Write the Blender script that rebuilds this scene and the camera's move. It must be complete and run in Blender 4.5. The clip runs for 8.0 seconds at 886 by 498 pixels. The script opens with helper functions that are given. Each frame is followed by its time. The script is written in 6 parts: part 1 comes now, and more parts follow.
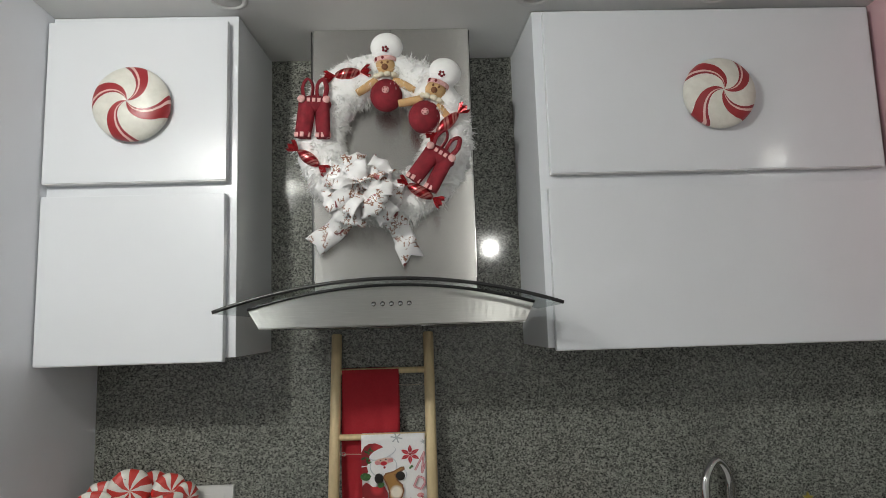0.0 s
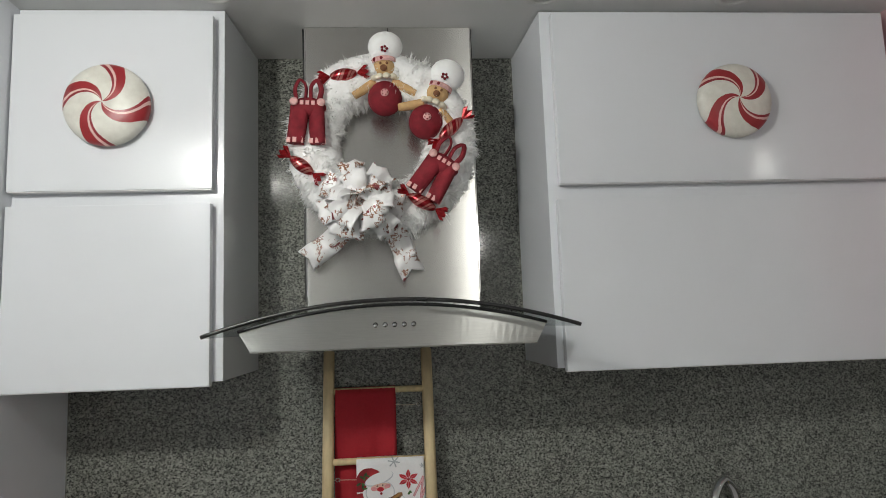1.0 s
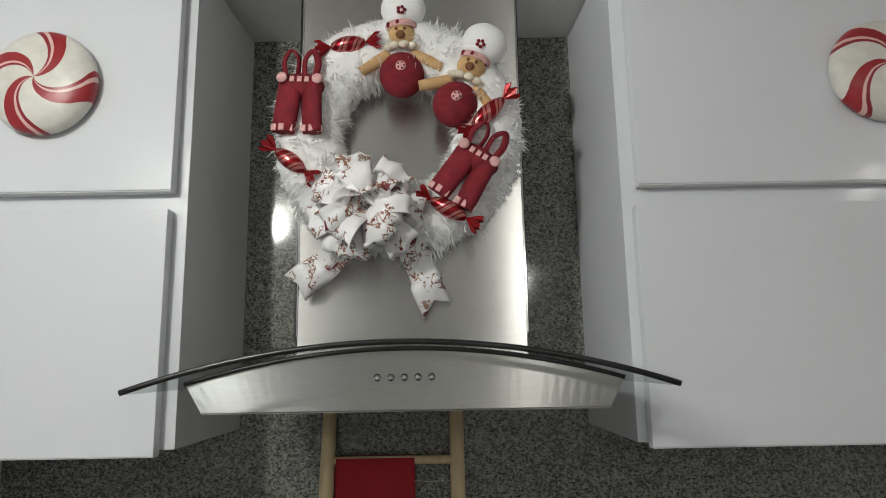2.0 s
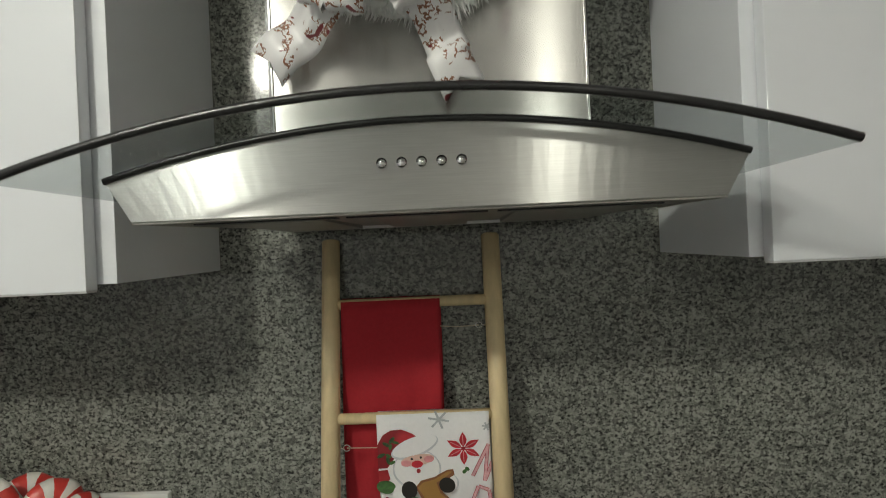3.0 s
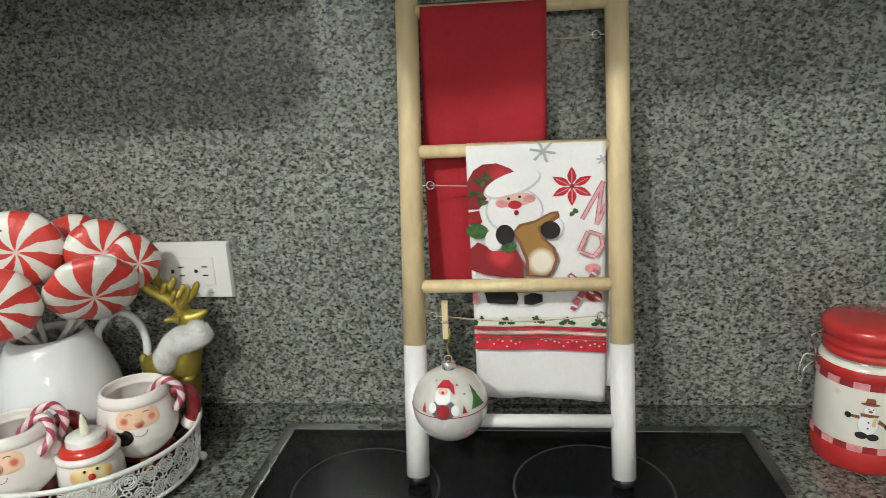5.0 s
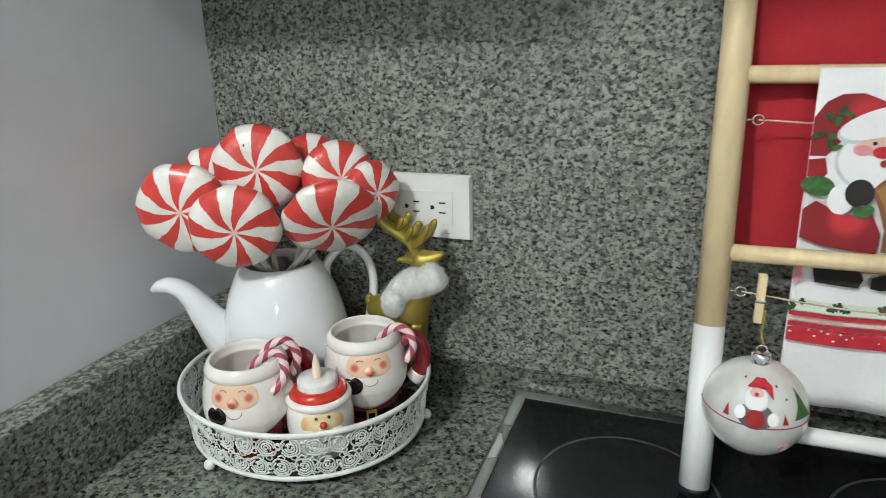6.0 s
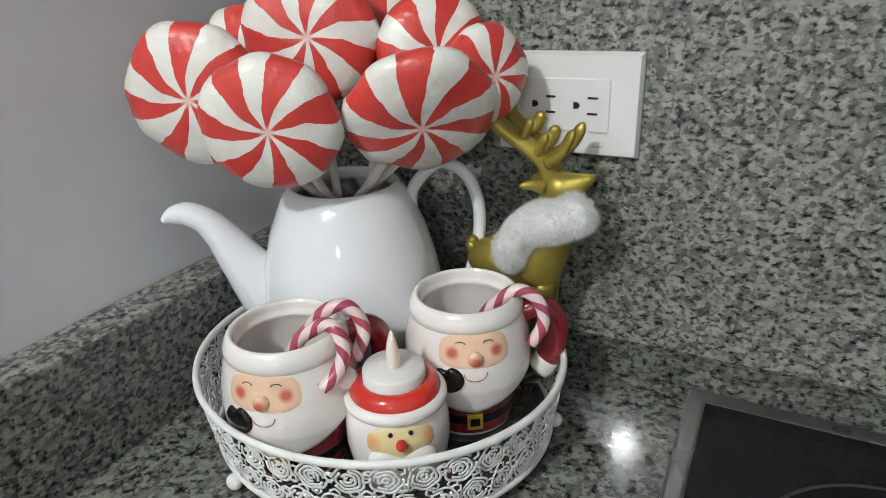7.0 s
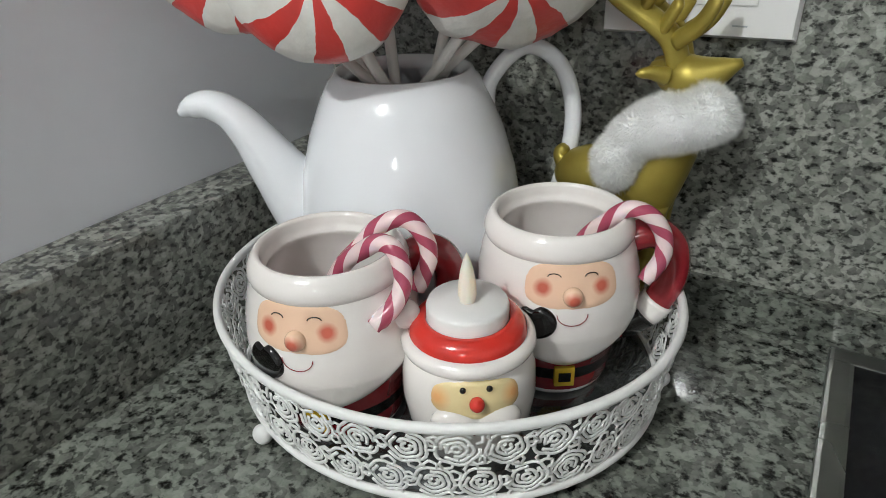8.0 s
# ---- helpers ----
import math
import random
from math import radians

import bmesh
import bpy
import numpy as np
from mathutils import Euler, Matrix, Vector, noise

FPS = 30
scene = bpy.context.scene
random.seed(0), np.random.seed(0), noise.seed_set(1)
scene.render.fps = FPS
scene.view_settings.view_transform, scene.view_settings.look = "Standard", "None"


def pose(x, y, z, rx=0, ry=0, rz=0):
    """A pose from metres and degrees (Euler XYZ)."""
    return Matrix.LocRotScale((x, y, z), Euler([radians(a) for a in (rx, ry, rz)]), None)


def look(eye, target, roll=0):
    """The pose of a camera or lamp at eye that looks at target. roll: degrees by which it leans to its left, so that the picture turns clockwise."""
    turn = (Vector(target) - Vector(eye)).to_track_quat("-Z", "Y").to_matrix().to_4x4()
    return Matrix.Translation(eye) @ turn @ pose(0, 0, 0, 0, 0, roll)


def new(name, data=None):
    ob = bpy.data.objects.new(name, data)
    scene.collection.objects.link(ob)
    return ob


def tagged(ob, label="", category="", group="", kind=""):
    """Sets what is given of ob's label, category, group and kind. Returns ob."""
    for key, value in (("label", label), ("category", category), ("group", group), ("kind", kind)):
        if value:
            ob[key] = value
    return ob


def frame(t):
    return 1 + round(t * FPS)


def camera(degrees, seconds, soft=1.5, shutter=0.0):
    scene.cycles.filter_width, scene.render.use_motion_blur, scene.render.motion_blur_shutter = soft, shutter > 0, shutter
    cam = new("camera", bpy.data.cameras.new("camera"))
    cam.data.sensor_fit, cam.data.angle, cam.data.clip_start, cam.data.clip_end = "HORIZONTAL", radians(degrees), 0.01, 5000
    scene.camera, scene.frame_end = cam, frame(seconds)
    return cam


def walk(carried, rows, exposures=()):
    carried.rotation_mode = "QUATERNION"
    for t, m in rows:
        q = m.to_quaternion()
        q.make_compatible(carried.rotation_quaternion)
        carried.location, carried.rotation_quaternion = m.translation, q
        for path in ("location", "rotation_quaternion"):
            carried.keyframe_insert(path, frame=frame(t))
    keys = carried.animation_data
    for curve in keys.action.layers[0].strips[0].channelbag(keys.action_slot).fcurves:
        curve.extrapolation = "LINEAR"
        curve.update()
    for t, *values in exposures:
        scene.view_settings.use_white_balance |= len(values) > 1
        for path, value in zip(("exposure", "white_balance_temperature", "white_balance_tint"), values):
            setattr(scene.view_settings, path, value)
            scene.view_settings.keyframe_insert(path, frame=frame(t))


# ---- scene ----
cam = camera(69.5, 8.0, soft=0.9, shutter=0.12)
PATH = [
    (0, (0.071, 0.032, 1.615), (0.136, 2.015, 1.868), -1.8),
    (0.5, (0.061, 0.035, 1.639), (0.151, 2.013, 1.917), -2.2),
    (1, (0.0, 0.125, 1.677), (0.156, 2.106, 1.908), -2.0),
    (1.2, (-0.001, 0.201, 1.703), (0.155, 2.178, 1.964), -2.4),
    (2.3, (0.072, 0.611, 1.685), (0.005, 2.577, 2.044), -0.7),
    (2.5, (0.074, 0.667, 1.658), (-0.026, 2.65, 1.896), -1.0),
    (3, (0.035, 0.833, 1.591), (-0.024, 2.832, 1.591), -2.6),
    (3.5, (0.013, 0.922, 1.519), (-0.002, 2.914, 1.342), -2.7),
    (4, (0.005, 0.962, 1.473), (0.013, 2.931, 1.12), -3.4),
    (4.2, (0.008, 0.975, 1.437), (-0.003, 2.926, 0.998), -2.7),
    (5.3, (-0.114, 1.016, 1.416), (-0.419, 2.926, 0.908), -2.7),
    (5.5, (-0.157, 1.036, 1.415), (-0.545, 2.923, 0.879), -2.3),
    (6, (-0.221, 1.115, 1.377), (-0.887, 2.895, 0.753), -1.5),
    (6.3, (-0.294, 1.192, 1.343), (-0.973, 2.943, 0.657), -0.7),
    (6.5, (-0.298, 1.243, 1.33), (-1.089, 2.927, 0.596), -2.4),
    (7, (-0.361, 1.34, 1.276), (-1.24, 2.953, 0.482), -2.5),
    (7.5, (-0.401, 1.386, 1.229), (-1.328, 2.932, 0.363), -2.4),
    (8, (-0.431, 1.407, 1.21), (-1.384, 2.89, 0.265), -2.3),
]
EXPOSURES = [(0.0, -0.48, 6750, 12), (1.2, -0.57, 6750, 12), (2.5, -0.66, 6850, 12), (3.0, -0.52, 7200, 8), (3.5, 0.25, 7650, 8), (4.2, 0.38, 7600, 8), (5.3, 0.42, 6500, 9), (6.0, 0.40, 6350, 8), (6.5, 0.38, 6350, 10), (8.0, 0.32, 6400, 11)]
walk(cam, [(t, look(eye, target, roll)) for t, eye, target, roll in PATH], EXPOSURES)

# ---- world and lamps ----
world = bpy.data.worlds.new("world")
scene.world = world
world.use_nodes = True
world.node_tree.nodes["Background"].inputs[0].default_value = (0.5, 0.52, 0.55, 1)
world.node_tree.nodes["Background"].inputs[1].default_value = 0.05
CEIL = 2.43
LAMPS = [(-0.735, 0.255, 47), (0.70, -2.15, 28), (1.76, 0.18, 1.0)]
for lx, ly, watts in LAMPS:
    ld = bpy.data.lights.new("ceiling_lamp", "POINT")
    ld.shadow_soft_size, ld.energy, ld.color = 0.045, watts, (0.965, 1.0, 0.955)
    lo = new("ceiling_lamp", ld)
    lo.matrix_world = pose(lx, ly, CEIL - 0.075)

# ---- small builders ----
def shader(name):
    m = bpy.data.materials.new(name)
    m.use_nodes = True
    nt = m.node_tree
    return m, nt, nt.nodes["Principled BSDF"]


def calc(nt, op, a, b=None):
    n = nt.nodes.new("ShaderNodeMath")
    n.operation = op
    for i, v in enumerate((a, b)):
        if v is None:
            continue
        if isinstance(v, (int, float)):
            n.inputs[i].default_value = v
        else:
            nt.links.new(v, n.inputs[i])
    return n.outputs[0]


def ramp(nt, fac, stops, mode="LINEAR"):
    r = nt.nodes.new("ShaderNodeValToRGB")
    r.color_ramp.interpolation = mode
    while len(r.color_ramp.elements) < len(stops):
        r.color_ramp.elements.new(0.5)
    for e, (p, c) in zip(r.color_ramp.elements, stops):
        e.position, e.color = p, (*c, 1)
    nt.links.new(fac, r.inputs[0])
    return r.outputs[0]


def coords(nt, scale=(1, 1, 1)):
    tc = nt.nodes.new("ShaderNodeTexCoord")
    mp = nt.nodes.new("ShaderNodeMapping")
    mp.inputs["Scale"].default_value = scale
    nt.links.new(tc.outputs["Object"], mp.inputs[0])
    return mp.outputs[0]


def noisy(nt, vec, scale, detail=3, rough=0.5):
    n = nt.nodes.new("ShaderNodeTexNoise")
    n.inputs["Scale"].default_value, n.inputs["Detail"].default_value, n.inputs["Roughness"].default_value = scale, detail, rough
    nt.links.new(vec, n.inputs["Vector"])
    return n.outputs["Fac"]


def bumped(nt, bsdf, height, strength, distance=0.001):
    b = nt.nodes.new("ShaderNodeBump")
    b.inputs["Strength"].default_value, b.inputs["Distance"].default_value = strength, distance
    nt.links.new(height, b.inputs["Height"])
    nt.links.new(b.outputs[0], bsdf.inputs["Normal"])


def plain(name, color, rough=0.5, metal=0.0, vary=0.08, scale=30.0, bump=0.0, coat=0.0, stretch=(1, 1, 1)):
    """A surface of one colour with slight mottling, roughness changes and relief."""
    m, nt, b = shader(name)
    v = coords(nt, stretch)
    n = noisy(nt, v, scale, 4)
    lo = tuple(max(0, c * (1 - vary)) for c in color)
    hi = tuple(min(1, c * (1 + vary)) for c in color)
    nt.links.new(ramp(nt, n, [(0.3, lo), (0.7, hi)]), b.inputs["Base Color"])
    nt.links.new(calc(nt, "MULTIPLY_ADD", noisy(nt, v, scale * 0.3), 0.12), b.inputs["Roughness"])
    b.inputs["Roughness"].links[0].from_node.inputs[2].default_value = max(0.02, rough - 0.06)
    b.inputs["Metallic"].default_value = metal
    b.inputs["Coat Weight"].default_value = coat
    b.inputs["Coat Roughness"].default_value = 0.05
    if bump:
        bumped(nt, b, noisy(nt, v, scale * 4, 3), bump)
    return m


def granite(name, tint=(0.635, 0.645, 0.595), rough=0.07):
    m, nt, b = shader(name)
    v = coords(nt)
    warp = nt.nodes.new("ShaderNodeTexNoise")
    warp.inputs["Scale"].default_value = 170
    nt.links.new(v, warp.inputs["Vector"])
    add = nt.nodes.new("ShaderNodeVectorMath")
    add.operation = "MULTIPLY_ADD"
    nt.links.new(warp.outputs["Color"], add.inputs[0])
    add.inputs[1].default_value = (0.006, 0.006, 0.006)
    nt.links.new(v, add.inputs[2])
    def cells(scale):
        vo = nt.nodes.new("ShaderNodeTexVoronoi")
        vo.feature = "SMOOTH_F1"
        vo.inputs["Scale"].default_value = scale
        vo.inputs["Smoothness"].default_value = 0.28
        nt.links.new(add.outputs[0], vo.inputs["Vector"])
        sep = nt.nodes.new("ShaderNodeSeparateColor")
        nt.links.new(vo.outputs["Color"], sep.inputs[0])
        return sep.outputs[0]
    t = lambda c: tuple(a * k for a, k in zip(c, tint))
    base = ramp(nt, noisy(nt, add.outputs[0], 110, 4, 0.6), [(0.36, t((0.15, 0.153, 0.148))), (0.48, t((0.33, 0.335, 0.32))), (0.61, t((0.62, 0.62, 0.60)))])
    # small dark mica flecks, a little longer than high
    sq = coords(nt, (0.8, 0.8, 1.15))
    dots = ramp(nt, noisy(nt, sq, 215, 4, 0.55), [(0.33, (0.08, 0.08, 0.082)), (0.40, (0.34, 0.34, 0.34)), (0.46, (0.80, 0.80, 0.80)), (0.58, (1.0, 1.0, 1.0))])
    flecks = ramp(nt, cells(210), [(0.16, t((0.12, 0.122, 0.12))), (0.30, t((0.26, 0.263, 0.25))), (0.45, t((0.36, 0.365, 0.35))), (0.72, t((0.62, 0.625, 0.605)))])
    big_grain = ramp(nt, cells(120), [(0.18, t((0.14, 0.142, 0.142))), (0.34, t((0.26, 0.265, 0.255))), (0.58, t((0.34, 0.345, 0.33))), (0.85, t((0.50, 0.505, 0.49)))])
    def mixed(x, y, f):
        n = nt.nodes.new("ShaderNodeMix")
        n.data_type = "RGBA"
        n.inputs[0].default_value = f
        nt.links.new(x, n.inputs["A"])
        nt.links.new(y, n.inputs["B"])
        return n
    mix = mixed(mixed(base, big_grain, 0.42).outputs["Result"], flecks, 0.58)
    big = ramp(nt, noisy(nt, v, 6, 3), [(0.3, (0.82, 0.82, 0.82)), (0.7, (1.0, 1.0, 1.0))])
    mul = nt.nodes.new("ShaderNodeMix")
    mul.data_type, mul.blend_type = "RGBA", "MULTIPLY"
    mul.inputs[0].default_value = 1.0
    nt.links.new(mix.outputs["Result"], mul.inputs["A"])
    nt.links.new(big, mul.inputs["B"])
    mica = nt.nodes.new("ShaderNodeMix")
    mica.data_type, mica.blend_type = "RGBA", "MULTIPLY"
    mica.inputs[0].default_value = 1.0
    nt.links.new(mul.outputs["Result"], mica.inputs["A"])
    nt.links.new(dots, mica.inputs["B"])
    nt.links.new(mica.outputs["Result"], b.inputs["Base Color"])
    b.inputs["Roughness"].default_value = rough
    bumped(nt, b, noisy(nt, v, 300, 2), 0.02)
    return m


def brushed(name, color=(0.64, 0.64, 0.62), rough=0.28, stretch=(1, 60, 60)):
    m, nt, b = shader(name)
    v = coords(nt, stretch)
    n = noisy(nt, v, 25, 4)
    nt.links.new(ramp(nt, n, [(0.25, tuple(c * 0.9 for c in color)), (0.75, tuple(min(1, c * 1.08) for c in color))]), b.inputs["Base Color"])
    b.inputs["Metallic"].default_value = 1.0
    b.inputs["Roughness"].default_value = rough
    b.inputs["Anisotropic"].default_value = 0.96
    b.inputs["Anisotropic Rotation"].default_value = 0.25
    tg = nt.nodes.new("ShaderNodeTangent")
    tg.direction_type, tg.uv_map = "UV_MAP", "UVMap"
    nt.links.new(tg.outputs[0], b.inputs["Tangent"])
    bumped(nt, b, n, 0.015, 0.0003)
    return m


def swirl(name, arms, twist, stops, rough=0.5, wobble=0.0, bump=0.0, coat=0.0, noise_scale=60, mottle=0.14, heart=0.0):
    """Bands that turn round the object's own z axis."""
    m, nt, b = shader(name)
    tc = nt.nodes.new("ShaderNodeTexCoord")
    sep = nt.nodes.new("ShaderNodeSeparateXYZ")
    nt.links.new(tc.outputs["Object"], sep.inputs[0])
    ang = calc(nt, "ARCTAN2", sep.outputs[1], sep.outputs[0])
    rad = calc(nt, "SQRT", calc(nt, "ADD", calc(nt, "MULTIPLY", sep.outputs[0], sep.outputs[0]), calc(nt, "MULTIPLY", sep.outputs[1], sep.outputs[1])))
    ph = calc(nt, "ADD", calc(nt, "MULTIPLY", ang, arms / (2 * math.pi)), calc(nt, "MULTIPLY", rad, twist))
    if wobble:
        ph = calc(nt, "ADD", ph, calc(nt, "MULTIPLY", noisy(nt, tc.outputs["Object"], noise_scale, 3), wobble))
    col = ramp(nt, calc(nt, "FRACT", calc(nt, "ADD", ph, 20.0)), stops, "CONSTANT")
    tone = ramp(nt, noisy(nt, tc.outputs["Object"], 45, 5, 0.6), [(0.32, (1 - mottle, 1 - mottle * 1.1, 1 - mottle * 1.2)), (0.62, (1, 1, 1))])
    if heart:
        # paint thins to pale pink at the middle
        thin = nt.nodes.new("ShaderNodeMix")
        thin.data_type = "RGBA"
        nt.links.new(ramp(nt, calc(nt, "ADD", calc(nt, "MULTIPLY", rad, 10.0), calc(nt, "MULTIPLY", noisy(nt, tc.outputs["Object"], 260, 2), 0.04)), [(heart * 5, (1, 1, 1)), (heart * 14, (0, 0, 0))]), thin.inputs[0])
        nt.links.new(col, thin.inputs["A"])
        thin.inputs["B"].default_value = (0.82, 0.58, 0.54, 1)
        col = thin.outputs["Result"]
    mul = nt.nodes.new("ShaderNodeMix")
    mul.data_type, mul.blend_type = "RGBA", "MULTIPLY"
    mul.inputs[0].default_value = 0.8
    nt.links.new(col, mul.inputs["A"])
    nt.links.new(tone, mul.inputs["B"])
    nt.links.new(mul.outputs["Result"], b.inputs["Base Color"])
    b.inputs["Roughness"].default_value = rough
    b.inputs["Coat Weight"].default_value = coat
    if bump:
        bumped(nt, b, noisy(nt, tc.outputs["Object"], 130, 3), bump, 0.002)
    return m


def banded(name, axis_expr, stops, rough=0.3, coat=0.5, scale=1.0, blotch=None):
    """Constant bands along the object's z axis (metres times scale)."""
    m, nt, b = shader(name)
    tc = nt.nodes.new("ShaderNodeTexCoord")
    sep = nt.nodes.new("ShaderNodeSeparateXYZ")
    nt.links.new(tc.outputs["Object"], sep.inputs[0])
    f = calc(nt, "MULTIPLY", sep.outputs[axis_expr], scale)
    nt.links.new(ramp(nt, f, stops, "CONSTANT"), b.inputs["Base Color"])
    b.inputs["Roughness"].default_value = rough
    b.inputs["Coat Weight"].default_value = coat
    return m


def helix(name, c1, c2, turns, rough=0.25, bands=((0.0, 0), (0.42, 1), (0.62, 0), (0.72, 1))):
    """Diagonal stripes along u of the mesh's UV."""
    m, nt, b = shader(name)
    tc = nt.nodes.new("ShaderNodeTexCoord")
    sep = nt.nodes.new("ShaderNodeSeparateXYZ")
    nt.links.new(tc.outputs["UV"], sep.inputs[0])
    f = calc(nt, "FRACT", calc(nt, "ADD", calc(nt, "MULTIPLY", sep.outputs[0], turns), calc(nt, "MULTIPLY", sep.outputs[1], 2.0)))
    nt.links.new(ramp(nt, f, [(p, c2 if k else c1) for p, k in bands], "CONSTANT"), b.inputs["Base Color"])
    b.inputs["Roughness"].default_value = rough
    b.inputs["Subsurface Weight"].default_value = 0.1
    return m


def bm_new():
    return bmesh.new()


def add_box(bm, x0, x1, y0, y1, z0, z1, bevel=0.0, seg=2):
    g = bmesh.ops.create_cube(bm, size=1.0)
    for v in g["verts"]:
        v.co = Vector(((x0 + x1) / 2 + v.co.x * (x1 - x0), (y0 + y1) / 2 + v.co.y * (y1 - y0), (z0 + z1) / 2 + v.co.z * (z1 - z0)))
    if bevel:
        es = list({e for v in g["verts"] for e in v.link_edges})
        bmesh.ops.bevel(bm, geom=es, offset=bevel, segments=seg, affect="EDGES", profile=0.7)
    return bm


def box(x0, x1, y0, y1, z0, z1, bevel=0.0, seg=2):
    return add_box(bm_new(), x0, x1, y0, y1, z0, z1, bevel, seg)


def add_lathe(bm, prof, seg=48, m=None, mat=0, close=False, sx=1.0, sy=1.0):
    """Turns a profile of (radius, height) round z."""
    rings = []
    M = m or Matrix()
    for r, z in prof:
        if r < 1e-5:
            rings.append([bm.verts.new(M @ Vector((0, 0, z)))])
        else:
            rings.append([bm.verts.new(M @ Vector((r * sx * math.cos(2 * math.pi * i / seg), r * sy * math.sin(2 * math.pi * i / seg), z))) for i in range(seg)])
    pairs = list(zip(rings, rings[1:])) + ([(rings[-1], rings[0])] if close else [])
    for a, b in pairs:
        for i in range(seg):
            j = (i + 1) % seg
            vs = [a[i % len(a)], a[j % len(a)], b[j % len(b)], b[i % len(b)]]
            vs = list(dict.fromkeys(vs))
            if len(vs) > 2:
                f = bm.faces.new(vs)
                f.material_index, f.smooth = mat, True
    return bm


def lathe(prof, seg=48, **kw):
    return add_lathe(bm_new(), prof, seg, **kw)


def add_ball(bm, c, rx, ry=None, rz=None, mat=0, seg=20, m=None):
    ry, rz = ry or rx, rz or rx
    n = max(8, seg // 2)
    M = (m or Matrix()) @ Matrix.Translation(c)
    add_lathe(bm, [(math.sin(math.pi * i / n), -math.cos(math.pi * i / n)) for i in range(n + 1)], seg, M @ Matrix.Diagonal((rx, ry, rz, 1)), mat)
    return bm


def smooth_path(pts, n=40):
    """A Catmull-Rom curve through the points."""
    P = [Vector(p) for p in pts]
    P = [2 * P[0] - P[1]] + P + [2 * P[-1] - P[-2]]
    out = []
    segs = len(P) - 3
    for k in range(n + 1):
        f = min(k / n * segs, segs - 1e-6)
        i, t = int(f), f - int(f)
        a, b, c, d = P[i:i + 4]
        out.append(0.5 * ((2 * b) + (c - a) * t + (2 * a - 5 * b + 4 * c - d) * t * t + (3 * b - 3 * c + d - a) * t ** 3))
    return out


def add_tube(bm, pts, r, seg=12, mat=0, flat=1.0, uv=False, m=None):
    """A round rod along the points; r a number or one for each end or a function of 0..1."""
    n = len(pts)
    M = m or Matrix()
    rad = r if callable(r) else (lambda f: r)
    rings = []
    up = Vector((0.13, 0.31, 0.94))
    prev = None
    for i, p in enumerate(pts):
        d = (Vector(pts[min(i + 1, n - 1)]) - Vector(pts[max(i - 1, 0)])).normalized()
        side = d.cross(up if prev is None else prev).normalized() if prev is None else (prev - d * prev.dot(d)).normalized()
        prev = side
        o = d.cross(side)
        rr = rad(i / (n - 1))
        rings.append([bm.verts.new(M @ (Vector(p) + side * rr * math.cos(2 * math.pi * k / seg) + o * rr * flat * math.sin(2 * math.pi * k / seg))) for k in range(seg)])
    layer = bm.loops.layers.uv.verify() if uv else None
    for i in range(n - 1):
        for k in range(seg):
            j = (k + 1) % seg
            f = bm.faces.new((rings[i][k], rings[i][j], rings[i + 1][j], rings[i + 1][k]))
            f.material_index, f.smooth = mat, True
            if uv:
                for l, (u, w) in zip(f.loops, ((i / (n - 1), k / seg), (i / (n - 1), (k + 1) / seg), ((i + 1) / (n - 1), (k + 1) / seg), ((i + 1) / (n - 1), k / seg))):
                    l[layer].uv = (u, w)
    for ring in (rings[0][::-1], rings[-1]):
        bm.faces.new(ring).material_index = mat
    return bm


def tube(pts, r, seg=12, **kw):
    return add_tube(bm_new(), pts, r, seg, **kw)


def add_flat(bm, pts, z0, z1, mat=0, m=None):
    """A plate: a closed outline in x and y between two heights."""
    M = m or Matrix()
    a = [bm.verts.new(M @ Vector((x, y, z0))) for x, y in pts]
    b = [bm.verts.new(M @ Vector((x, y, z1))) for x, y in pts]
    bm.faces.new(a[::-1]).material_index = mat
    bm.faces.new(b).material_index = mat
    for i in range(len(pts)):
        j = (i + 1) % len(pts)
        bm.faces.new((a[i], a[j], b[j], b[i])).material_index = mat
    return bm


def link(name, bm, mats, smooth=False, angle=None):
    me = bpy.data.meshes.new(name)
    bmesh.ops.recalc_face_normals(bm, faces=bm.faces)
    bm.to_mesh(me)
    bm.free()
    for m in mats if isinstance(mats, (list, tuple)) else [mats]:
        me.materials.append(m)
    if smooth:
        for p in me.polygons:
            p.use_smooth = True
    return new(name, me)


def flat_uv(ob):
    """Lays x and z into the mesh's UV, for the brushing of upright steel."""
    layer = ob.data.uv_layers.new(name="UVMap")
    for l in ob.data.loops:
        c = ob.data.vertices[l.vertex_index].co
        layer.data[l.index].uv = (c.x + c.y * 0.3, c.z)


def part(name, bm, mats, parent, label="", smooth=False):
    ob = link(name, bm, mats, smooth)
    ob.parent = parent
    if label:
        tagged(ob, label)
    return ob


def thing(name, label, category, at=None, group=""):
    ob = new(name)
    ob.empty_display_size = 0.05
    ob.matrix_world = at or Matrix()
    return tagged(ob, label, category, group)


def solid(name, bm, mats, label, category, at=None, kind="", smooth=False, group=""):
    ob = link(name, bm, mats, smooth)
    if at is not None:
        ob.matrix_world = at
    return tagged(ob, label, category, group, kind)


